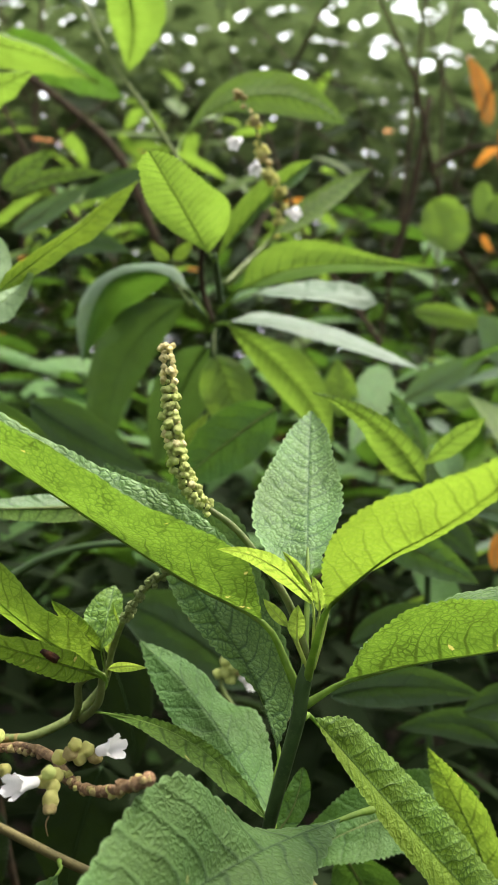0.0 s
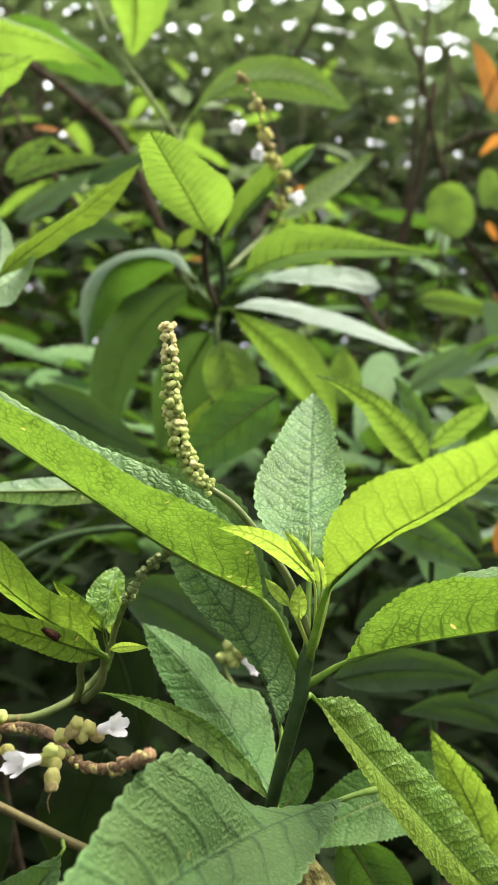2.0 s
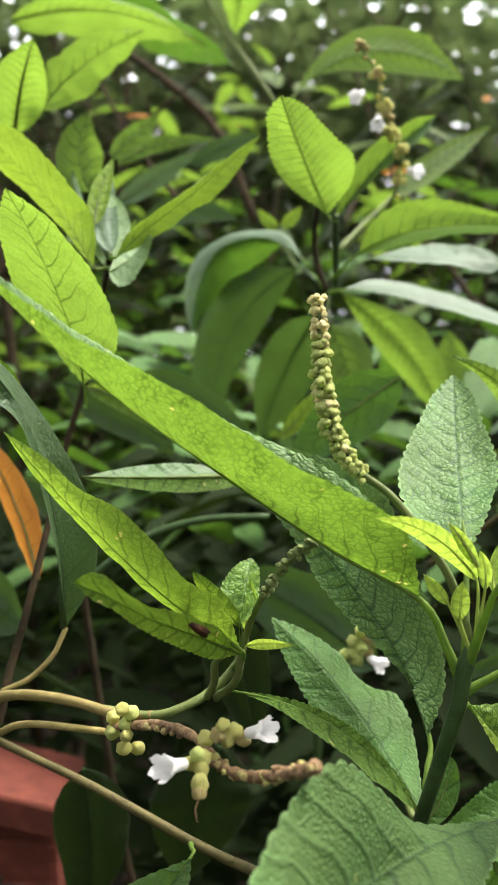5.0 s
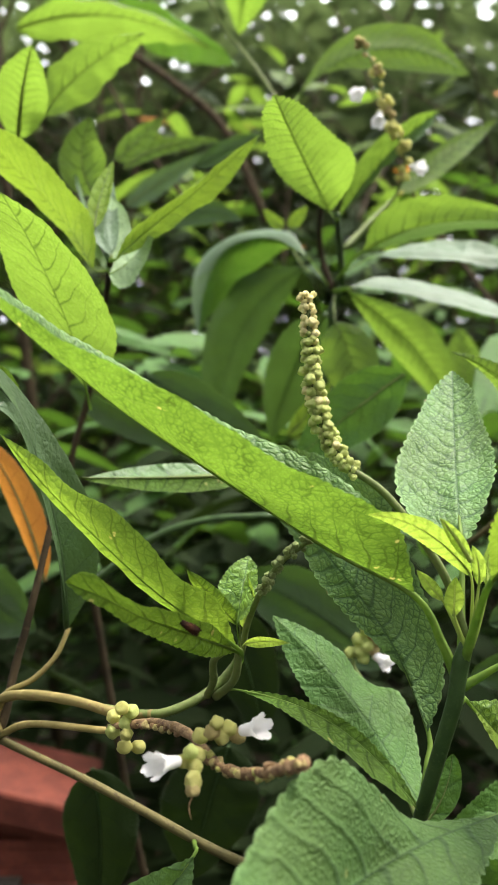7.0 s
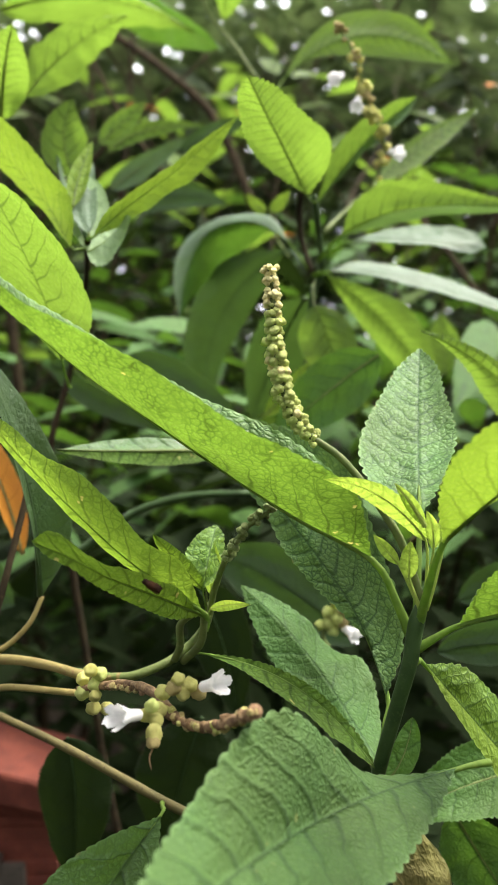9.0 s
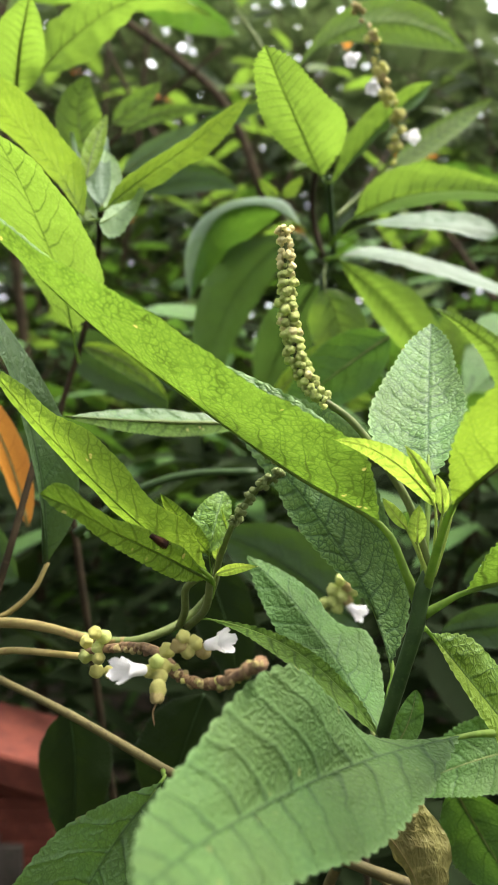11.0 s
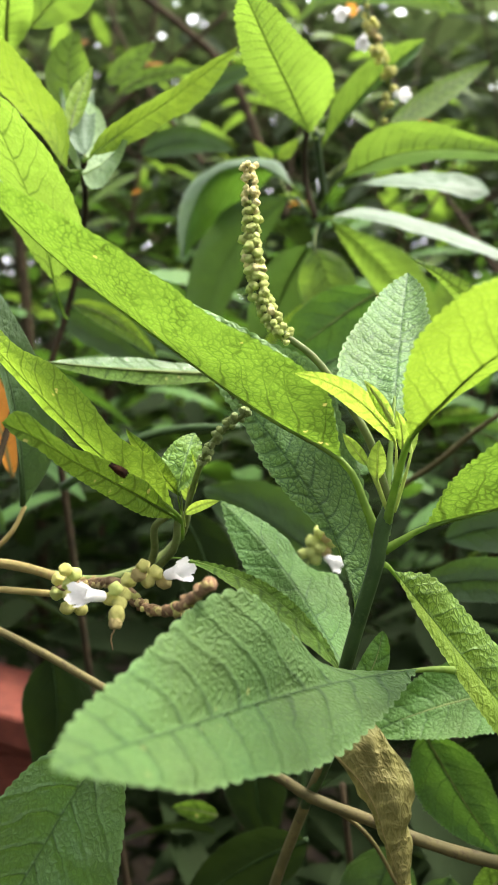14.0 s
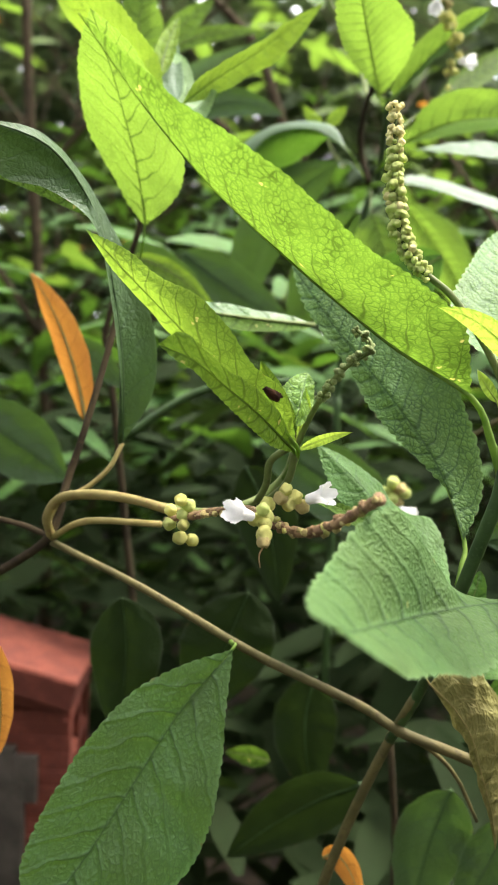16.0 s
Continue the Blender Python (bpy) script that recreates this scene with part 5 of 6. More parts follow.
blade(left, 'back', [(-0.1119, 0.331, 1.1865), (-0.1126, 0.32, 1.2057), (-0.115, 0.3073, 1.2224), (-0.1172, 0.293, 1.2367), (-0.1191, 0.277, 1.2482)], [(-0.1196, 0.3298, 1.1966), (-0.1253, 0.3264, 1.207), (-0.1303, 0.3209, 1.2167), (-0.1324, 0.3132, 1.2261), (-0.1311, 0.3033, 1.2351), (-0.1267, 0.2912, 1.2427)], [(-0.0985, 0.319, 1.1945), (-0.092, 0.3085, 1.2057), (-0.0931, 0.2993, 1.2165), (-0.0972, 0.2916, 1.226), (-0.1032, 0.2853, 1.2344), (-0.1101, 0.2805, 1.2421)], stalk=(-0.1378, 0.42, 1.1738), teeth=24, tooth=0.8, label='broad upright leaf lit from behind')
blade(left, 'young', [(-0.111, 0.345, 1.2312), (-0.1233, 0.3556, 1.2495), (-0.1373, 0.36, 1.2654), (-0.1504, 0.3581, 1.2793), (-0.16, 0.35, 1.2916)], [(-0.1101, 0.345, 1.2428), (-0.1133, 0.3452, 1.254), (-0.1205, 0.3457, 1.2632), (-0.1286, 0.3464, 1.2722), (-0.1368, 0.3473, 1.2812), (-0.1476, 0.3486, 1.2878)], [(-0.1224, 0.3597, 1.2418), (-0.1329, 0.3697, 1.2524), (-0.1435, 0.3751, 1.2614), (-0.1528, 0.3758, 1.2697), (-0.1597, 0.3718, 1.2773), (-0.1631, 0.3632, 1.2846)], stalk=(-0.1068, 0.35, 1.2317), teeth=24, tooth=0.8)
leaf(left, 'young', (-0.1145, 0.36, 1.2499), (-0.1141, 0.37, 1.2655), (-0.111, 0.38, 1.281), (-0.1181, 0.37, 1.2669), (-0.11, 0.37, 1.2642))
leaf(left, 'back', (-0.1563, 0.55, 1.3223), (-0.1417, 0.55, 1.3338), (-0.125, 0.55, 1.3472), (-0.1468, 0.55, 1.3394), (-0.1366, 0.55, 1.3282), fine=False)
leaf(left, 'back', (-0.1413, 0.45, 1.2815), (-0.1468, 0.45, 1.3013), (-0.1411, 0.45, 1.3205), (-0.1586, 0.45, 1.3002), (-0.1345, 0.45, 1.3009))
leaf(left, 'back', (-0.1703, 0.46, 1.3249), (-0.1458, 0.46, 1.3474), (-0.1145, 0.46, 1.3629), (-0.151, 0.435, 1.3458), (-0.1437, 0.485, 1.3484))
leaf(left, 'back', (-0.1824, 0.455, 1.312), (-0.1613, 0.41, 1.3224), (-0.1393, 0.365, 1.3251), (-0.1738, 0.41, 1.3252), (-0.149, 0.41, 1.3196))
leaf(left, 'pale', (-0.1693, 0.62, 1.3078), (-0.1448, 0.62, 1.3228), (-0.1117, 0.62, 1.3419), (-0.1491, 0.62, 1.3294), (-0.1405, 0.62, 1.3162), fine=False)
leaf(left, 'dark', (-0.1186, 0.62, 1.3318), (-0.0927, 0.62, 1.3445), (-0.0691, 0.62, 1.3514), (-0.0955, 0.62, 1.3508), (-0.0899, 0.62, 1.3381), fine=False)
blade(left, 'mint', [(-0.1084, 0.356, 1.2317), (-0.1095, 0.362, 1.2399), (-0.1106, 0.368, 1.2484), (-0.1115, 0.374, 1.257), (-0.1122, 0.38, 1.2659)], [(-0.1125, 0.3594, 1.2362), (-0.1162, 0.3629, 1.2409), (-0.1176, 0.3663, 1.2466), (-0.1186, 0.3697, 1.2524), (-0.1181, 0.3731, 1.2581), (-0.1162, 0.3766, 1.2628)], [(-0.1055, 0.3594, 1.2357), (-0.1026, 0.3629, 1.2398), (-0.102, 0.3663, 1.2453), (-0.1019, 0.3697, 1.2508), (-0.1039, 0.3731, 1.2566), (-0.1071, 0.3766, 1.2617)], teeth=16, tooth=0.5, label='broad pale green leaf behind the fresh ones')
leaf(left, 'back', (-0.2368, 0.6, 1.4259), (-0.1696, 0.6, 1.4297), (-0.103, 0.6, 1.4046), (-0.1595, 0.57, 1.428), (-0.1815, 0.64, 1.4309))
leaf(left, 'back', (-0.1645, 0.6, 1.3283), (-0.1373, 0.6, 1.3421), (-0.0954, 0.6, 1.3438), (-0.1388, 0.6, 1.3474), (-0.1359, 0.6, 1.3368), fine=False)
leaf(left, 'dark', (-0.1473, 0.6, 1.2892), (-0.1163, 0.6, 1.2986), (-0.0819, 0.6, 1.2906), (-0.1167, 0.6, 1.3081), (-0.1159, 0.6, 1.2891), fine=False)
leaf(left, 'under', (-0.043, 0.34, 1.1517), (-0.0746, 0.315, 1.1536), (-0.1008, 0.29, 1.1569), (-0.0745, 0.31, 1.1488), (-0.0778, 0.32, 1.1573), far_skin='top', label='narrow leaf seen along its shiny upper side')
leaf(left, 'dark', (-0.1619, 0.46, 1.1848), (-0.1309, 0.47, 1.1701), (-0.1052, 0.48, 1.1455), (-0.1228, 0.47, 1.1821), (-0.1392, 0.47, 1.1579))
leaf(left, 'bright', (-0.1463, 0.45, 1.1822), (-0.1219, 0.45, 1.1731), (-0.0983, 0.45, 1.1536), (-0.1189, 0.45, 1.1777), (-0.1249, 0.45, 1.1684), fine=False)
stem(left, 'twig', [(-0.1337, 0.4, 1.0921), (-0.104, 0.4, 1.1136), (-0.0777, 0.4, 1.1224), (-0.0468, 0.4, 1.1245)], 0.0022, 0.0016, 'stem')
leaf(left, 'dark', (0.0036, 0.42, 1.0471), (-0.0354, 0.43, 1.0739), (-0.0707, 0.43, 1.0884), (-0.0449, 0.43, 1.0577), (-0.0261, 0.43, 1.0898))
leaf(left, 'orange', (-0.1419, 0.36, 1.1033), (-0.1524, 0.36, 1.1396), (-0.169, 0.36, 1.1675), (-0.1467, 0.36, 1.146), (-0.1599, 0.365, 1.1366), label='narrow orange dying leaf', fine=False)
leaf(left, 'orange', (-0.1529, 0.28, 1.0347), (-0.1472, 0.28, 1.0113), (-0.1486, 0.28, 0.9845), (-0.1419, 0.28, 1.0123), (-0.1526, 0.28, 1.0104), fine=False)
leaf(left, 'dark', (-0.1286, 0.5, 1.1894), (-0.0965, 0.5, 1.168), (-0.0591, 0.5, 1.148), (-0.0892, 0.5, 1.1801), (-0.1037, 0.5, 1.1559), fine=False)
leaf(left, 'dark', (-0.2154, 0.4, 1.1017), (-0.186, 0.4, 1.0838), (-0.1624, 0.4, 1.0684), (-0.1761, 0.4, 1.0983), (-0.196, 0.4, 1.0691))
leaf(left, 'dark', (-0.1737, 0.42, 1.1373), (-0.1556, 0.42, 1.1269), (-0.1404, 0.42, 1.1134), (-0.1507, 0.42, 1.1333), (-0.1606, 0.42, 1.1205), fine=False)
low = thing("young_shrub", 0.03, 0.45, "low growth with leaves coloured dark for shade and thin brown stems", "shrub", "flowering shrubs")
stem(front, 'stem', [(-0.0463, 0.3, -0.01), (-0.0363, 0.3, 0.5), (-0.0303, 0.3, 0.7573), (-0.0278, 0.3, 0.8645), (-0.0267, 0.3, 0.9116), (-0.0263, 0.3, 0.9288), (-0.0164, 0.288, 0.9732), (-0.0057, 0.275, 1.012), (0.0004, 0.265, 1.0327)], 0.0026, 0.0017, 'cane', label='brown woody foot of the stem')
stem(low, 'stem', [(0.03, 0.45, -0.01), (0.03, 0.43, 0.5), (0.0199, 0.412, 0.7352), (0.0156, 0.4045, 0.8332), (0.0138, 0.4012, 0.8763), (0.0131, 0.4, 0.892), (0.0056, 0.4, 0.9522)], 0.0022, 0.0016, 'bark')
stem(low, 'twig', [(-0.0046, 0.268, 1.0182), (0.007, 0.27, 1.0128), (0.0171, 0.272, 1.0028), (0.0262, 0.275, 0.9855)], 0.001, 0.0006, 'cane')
leaf(low, 'orange', (-0.025, 0.3, 0.9482), (-0.0166, 0.3, 0.9474), (-0.0075, 0.3, 0.9266), (-0.0132, 0.3, 0.9508), (-0.0201, 0.3, 0.944), fine=False)
leaf(low, 'under', (-0.0521, 0.38, 0.942), (-0.0626, 0.38, 0.9437), (-0.0742, 0.38, 0.9441), (-0.0633, 0.38, 0.9384), (-0.0619, 0.38, 0.9489), fine=False)
# shade among the low leaves is coloured in, 'shade' skin darker than 'dark'
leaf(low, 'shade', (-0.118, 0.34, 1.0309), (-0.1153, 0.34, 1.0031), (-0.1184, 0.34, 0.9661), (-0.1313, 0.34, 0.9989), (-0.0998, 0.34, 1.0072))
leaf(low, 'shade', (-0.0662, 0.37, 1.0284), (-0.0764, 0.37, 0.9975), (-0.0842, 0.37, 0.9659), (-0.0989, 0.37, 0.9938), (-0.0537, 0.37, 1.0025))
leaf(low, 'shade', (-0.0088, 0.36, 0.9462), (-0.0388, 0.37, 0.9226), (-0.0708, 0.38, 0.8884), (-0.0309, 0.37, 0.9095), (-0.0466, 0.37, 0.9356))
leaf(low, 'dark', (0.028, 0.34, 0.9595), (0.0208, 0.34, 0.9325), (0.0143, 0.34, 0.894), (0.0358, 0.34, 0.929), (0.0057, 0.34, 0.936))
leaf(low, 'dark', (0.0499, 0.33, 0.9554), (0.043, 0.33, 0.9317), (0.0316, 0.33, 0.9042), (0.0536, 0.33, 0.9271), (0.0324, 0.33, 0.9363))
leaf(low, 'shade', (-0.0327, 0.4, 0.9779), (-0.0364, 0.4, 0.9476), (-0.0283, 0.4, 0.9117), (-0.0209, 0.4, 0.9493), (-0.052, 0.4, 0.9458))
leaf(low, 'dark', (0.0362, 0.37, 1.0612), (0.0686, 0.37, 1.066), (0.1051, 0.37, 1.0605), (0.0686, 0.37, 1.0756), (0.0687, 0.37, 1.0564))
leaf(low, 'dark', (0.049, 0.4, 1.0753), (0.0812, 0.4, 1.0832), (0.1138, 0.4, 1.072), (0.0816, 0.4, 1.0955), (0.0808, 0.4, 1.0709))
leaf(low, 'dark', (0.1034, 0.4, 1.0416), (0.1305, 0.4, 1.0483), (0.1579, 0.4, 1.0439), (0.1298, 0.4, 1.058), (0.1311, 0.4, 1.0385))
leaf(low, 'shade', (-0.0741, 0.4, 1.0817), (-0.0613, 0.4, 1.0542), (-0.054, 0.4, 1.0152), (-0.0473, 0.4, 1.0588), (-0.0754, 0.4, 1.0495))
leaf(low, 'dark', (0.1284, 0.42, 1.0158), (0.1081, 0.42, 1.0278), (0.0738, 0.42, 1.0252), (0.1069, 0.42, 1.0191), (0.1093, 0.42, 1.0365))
right = thing("flowering_shrub", 0.13, 0.5, "smaller shrub with pointed leaves at the clearing's edge", "shrub", "flowering shrubs")
stem(right, 'stem', [(0.13, 0.5, -0.01), (0.12, 0.49, 0.6), (0.108, 0.478, 0.8758), (0.103, 0.473, 0.9907), (0.1008, 0.4708, 1.0413), (0.1, 0.47, 1.0597), (0.0965, 0.455, 1.126), (0.091, 0.44, 1.1578)], 0.0026, 0.0016, 'stem')
blade(right, 'back', [(0.0872, 0.4221, 1.1505), (0.0738, 0.4073, 1.1674), (0.0579, 0.3873, 1.181), (0.0408, 0.3622, 1.1905), (0.0243, 0.332, 1.1963)], [(0.0859, 0.4143, 1.1627), (0.0773, 0.4048, 1.1727), (0.0674, 0.3936, 1.1808), (0.0566, 0.3807, 1.1873), (0.0455, 0.3661, 1.1919), (0.0347, 0.3499, 1.1949)], [(0.0754, 0.4162, 1.1533), (0.0657, 0.408, 1.1605), (0.0577, 0.3975, 1.1696), (0.0506, 0.3846, 1.179), (0.0423, 0.3694, 1.1867), (0.0335, 0.3519, 1.1926)], stalk=(0.0914, 0.442, 1.1532), teeth=26, tooth=0.8, label='leaf with a pale underside, tip turned down')
blade(right, 'back', [(0.0904, 0.44, 1.1572), (0.0967, 0.435, 1.1647), (0.1034, 0.43, 1.1713), (0.1104, 0.425, 1.1773), (0.1171, 0.42, 1.1831)], [(0.0928, 0.4371, 1.1628), (0.0952, 0.4343, 1.1683), (0.0986, 0.4314, 1.1728), (0.1029, 0.4286, 1.1763), (0.1072, 0.4257, 1.1797), (0.1122, 0.4229, 1.1814)], [(0.0961, 0.4391, 1.159), (0.1016, 0.4376, 1.1609), (0.1063, 0.4353, 1.164), (0.1102, 0.4325, 1.1682), (0.1138, 0.429, 1.1723), (0.1156, 0.4248, 1.1778)], teeth=18, tooth=0.8)
leaf(right, 'top', (0.0928, 0.45, 1.1599), (0.0855, 0.45, 1.1778), (0.074, 0.45, 1.1956), (0.0805, 0.45, 1.1752), (0.0905, 0.45, 1.1803))
leaf(right, 'pale', (0.0897, 0.42, 1.1451), (0.1123, 0.41, 1.1544), (0.1403, 0.4, 1.1607), (0.111, 0.41, 1.1595), (0.1136, 0.41, 1.1494))
leaf(right, 'pale', (0.1477, 0.4, 1.1295), (0.118, 0.4, 1.1394), (0.0918, 0.4, 1.1422), (0.1171, 0.4, 1.1347), (0.119, 0.4, 1.1441))
leaf(right, 'top', (0.064, 0.45, 1.1224), (0.0927, 0.45, 1.1092), (0.1231, 0.45, 1.0925), (0.0971, 0.45, 1.1192), (0.0883, 0.45, 1.0995))
leaf(right, 'dark', (0.0981, 0.48, 1.1123), (0.1141, 0.48, 1.1155), (0.1305, 0.48, 1.0959), (0.1183, 0.48, 1.1241), (0.1099, 0.48, 1.1068))
stem(right, 'twig', [(0.0315, 0.46, 1.0893), (0.0475, 0.44, 1.1056), (0.0616, 0.43, 1.1208), (0.0799, 0.42, 1.1374)], 0.0016, 0.0012, 'cane', knots=0.1)
leaf(right, 'orange', (0.1463, 0.5, 1.0881), (0.1461, 0.5, 1.1017), (0.1479, 0.5, 1.1118), (0.1424, 0.5, 1.102), (0.1498, 0.5, 1.1014), fine=False)
leaf(right, 'pale', (0.1363, 0.75, 1.1841), (0.1709, 0.75, 1.2037), (0.2078, 0.75, 1.2233), (0.1641, 0.75, 1.2155), (0.1776, 0.75, 1.1918), fine=False)
leaf(right, 'back', (0.1545, 0.8, 1.2668), (0.1861, 0.8, 1.2615), (0.2337, 0.8, 1.251), (0.188, 0.8, 1.2717), (0.1842, 0.8, 1.2513), fine=False)
leaf(right, 'pale', (0.2247, 0.7, 1.2215), (0.2059, 0.7, 1.2352), (0.1871, 0.7, 1.2558), (0.1943, 0.7, 1.2228), (0.2175, 0.7, 1.2477), fine=False)
leaf(right, 'back', (0.0771, 0.7, 1.1713), (0.0747, 0.7, 1.1944), (0.0723, 0.7, 1.2196), (0.0609, 0.7, 1.1931), (0.0885, 0.7, 1.1956), fine=False)
leaf(right, 'back', (0.2042, 0.9, 1.3364), (0.2039, 0.9, 1.3623), (0.1918, 0.9, 1.391), (0.1795, 0.9, 1.3573), (0.2283, 0.9, 1.3674), fine=False, shape=(0.6, 0.5))
leaf(right, 'back', (0.2391, 0.9, 1.3681), (0.2429, 0.9, 1.3882), (0.2425, 0.9, 1.4082), (0.2323, 0.9, 1.3892), (0.2534, 0.9, 1.3871), fine=False, shape=(0.6, 0.5))
leaf(right, 'back', (0.2479, 0.9, 1.3681), (0.2711, 0.9, 1.3853), (0.3002, 0.9, 1.3996), (0.2629, 0.9, 1.398), (0.2793, 0.9, 1.3726), fine=False)
SLAB_X, SLAB_Y, SLAB_Z = -0.2229, 0.69, 0.8646
WALL_X, WALL_Y, WALL_TOP = -0.2324, 0.62, 0.8315
leaf(right, 'orange', (0.4027, 1.4695, 1.6311), (0.3922, 1.4695, 1.6910), (0.3648, 1.4695, 1.7505), (0.3776, 1.4695, 1.6868), (0.4068, 1.4695, 1.6951), fine=False, label='drooping orange dead leaf')
leaf(right, 'orange', (0.4370, 1.4695, 1.5428), (0.4396, 1.4695, 1.6034), (0.4309, 1.4695, 1.6542), (0.4206, 1.4695, 1.6028), (0.4587, 1.4695, 1.6040), fine=False)
stem(right, 'branch', [(0.1946, 1.2, 1.348), (0.225, 1.2, 1.4556), (0.2484, 1.2, 1.5918)], 0.006, 0.004, 'bark')
stem(left, 'branch', [(-0.2999, 1.1, 1.5985), (-0.2244, 1.1, 1.5442), (-0.1624, 1.1, 1.4825), (-0.1145, 1.1, 1.371)], 0.0045, 0.006, 'bark')
stem(right, 'branch', [(0.2678, 1.3, 1.5184), (0.3349, 1.3, 1.5514), (0.4193, 1.3, 1.5556)], 0.004, 0.003, 'bark')
leaf(side, 'under', (-0.1151, 0.275, 1.1829), (-0.1295, 0.27, 1.1936), (-0.1506, 0.26, 1.1942), (-0.1315, 0.27, 1.1884), (-0.1275, 0.27, 1.1987))

from mathutils import Quaternion


# insect-like brown lump on the mottled leaf, built as two plain lobes
def husk():
    a, b = Vector(lump_at), Vector(lump_to)
    bm = bmesh.new()
    q = (b - a).normalized().to_track_quat("Z", "Y")
    for k, turn in enumerate((-0.35, 0.4)):
        lobe = ball_bm(1.0, 8 + k, 0.8)
        r = Quaternion((0, 1, 0), turn)
        for v in lobe.verts:
            c = Vector((v.co.x * 0.0017, v.co.y * 0.0010, (v.co.z + 0.5) * 0.0031)) * (1 + 0.25 * noise.noise(v.co * 3))
            v.co = a + q @ (r @ c)
        me = bpy.data.meshes.new("lobe")
        lobe.to_mesh(me)
        lobe.free()
        bm.from_mesh(me)
        bpy.data.meshes.remove(me)
    return tagged(part("dry_husk", bm, MAT["husk"], None), "insect-like dark brown lump on a leaf", "husk")


husk()


# ---- low wall of hollow clay bricks ----
def box_into(bm, x0, x1, y0, y1, z0, z1):
    v = [bm.verts.new((x, y, z)) for x in (x0, x1) for y in (y0, y1) for z in (z0, z1)]
    for q in ((0, 1, 3, 2), (4, 6, 7, 5), (0, 4, 5, 1), (2, 3, 7, 6), (0, 2, 6, 4), (1, 5, 7, 3)):
        bm.faces.new([v[k] for k in q])


def brick_mesh():
    """A hollow clay brick: outer shell with ribbed flanks, webs inside, open ends."""
    lx, ly, lz, th = 0.19, 0.09, 0.14, 0.009
    bm = bmesh.new()
    X0, X1, Y0, Y1 = -lx / 2, lx / 2, -ly / 2, ly / 2
    box_into(bm, X0, X1, Y0, Y1, lz - th, lz)
    box_into(bm, X0, X1, Y0, Y1, 0, th)
    box_into(bm, X0, X1, Y0, Y0 + th, th, lz - th)
    box_into(bm, X0, X1, Y1 - th, Y1, th, lz - th)
    box_into(bm, X0, X1, -th / 2, th / 2, th, lz - th)
    for k in (1, 2):
        z = lz * k / 3
        box_into(bm, X0, X1, Y0 + th, -th / 2, z - th / 2, z + th / 2)
        box_into(bm, X0, X1, th / 2, Y1 - th, z - th / 2, z + th / 2)
    for k in range(9):
        z = 0.009 + k * 0.0145
        box_into(bm, X0, X1, Y0 - 0.0016, Y0 + 0.0002, z, z + 0.008)
        box_into(bm, X0, X1, Y1 - 0.0002, Y1 + 0.0016, z, z + 0.008)
    me = bpy.data.meshes.new("brick")
    bm.to_mesh(me)
    bm.free()
    me.materials.append(MAT["clay"])
    return me


def brick_wall():
    # its nearer end stands beside the twigs, the rest runs away behind the leaves
    turn, top = 6.0, WALL_TOP
    cx, cy = WALL_X - 0.2 * math.cos(radians(turn)), WALL_Y + 0.045 - 0.2 * math.sin(radians(turn))
    m = pose(cx, cy, 0, 0, 0, turn)
    rng = random.Random(17)
    bm = bmesh.new()
    # dark lower core, its tone standing in for shade under the bricks
    box_into(bm, -0.34, 0.16, -0.038, 0.038, -0.05, top - 0.152)
    box_into(bm, -0.34, 0.19, -0.036, 0.036, top - 0.152, top - 0.1395)
    # smeared cement on the flank
    for k in range(9):
        x, z = rng.uniform(-0.30, 0.05), rng.uniform(top - 0.11, top - 0.045)
        w, h = rng.uniform(0.04, 0.09), rng.uniform(0.02, 0.04)
        box_into(bm, x, x + w, -0.0495, -0.043, z - h, z)
    # render sheets for the cement, their dark tone also painting the shade lower down
    box_into(bm, -0.34, 0.166, -0.0515, -0.043, top - 0.15, top - 0.058)
    box_into(bm, -0.34, 0.176, -0.0505, -0.043, top - 0.075, top - 0.036)
    box_into(bm, -0.34, 0.158, -0.0525, -0.043, top - 0.062, top - 0.028)
    bm.transform(m)
    wall = tagged(part("wall_low", bm, MAT["render"], None), "low rendered garden wall, darkened for shade, topped with red hollow clay bricks", "wall", kind="structure")
    for p in wall.data.polygons:
        p.use_smooth = False
    me = brick_mesh()
    for row in range(1):
        for k in (0, 1, 2):
            off = (0.105 if row % 2 == 0 else 0.02) - 0.2 * k
            z = top - 0.14 - row * 0.152
            ob = new("brick", me)
            ob.parent = wall
            ob.matrix_local = m @ pose(off, rng.uniform(-0.003, 0.003), z, 0, 0, rng.uniform(-1.5, 1.5))
    return wall


def clay_slab():
    """A thin clay slab lying askew on the wall, grooved along its edge."""
    bm = bmesh.new()
    lx, ly, lz = 0.30, 0.085, 0.030
    box_into(bm, -lx, 0, -ly, 0, 0.006, lz)
    for k in range(3):
        box_into(bm, -lx, -0.002 - 0.004 * k, -ly + 0.003 * (k + 1), -0.003, -0.004 * (k + 1) + 0.006, -0.004 * k + 0.0058)
    bmesh.ops.bevel(bm, geom=[e for e in bm.edges if e.calc_length() > 0.02], offset=0.0015, segments=2, affect="EDGES")
    bm.transform(pose(SLAB_X, SLAB_Y, SLAB_Z, 0, 13, 4) @ pose(0, 0, -lz))
    ob = part("clay_slab", bm, MAT["clay"], None)
    for p in ob.data.polygons:
        p.use_smooth = False
    return tagged(ob, "loose red clay slab lying tilted on the low wall", "slab")


clay_slab()
brick_wall()


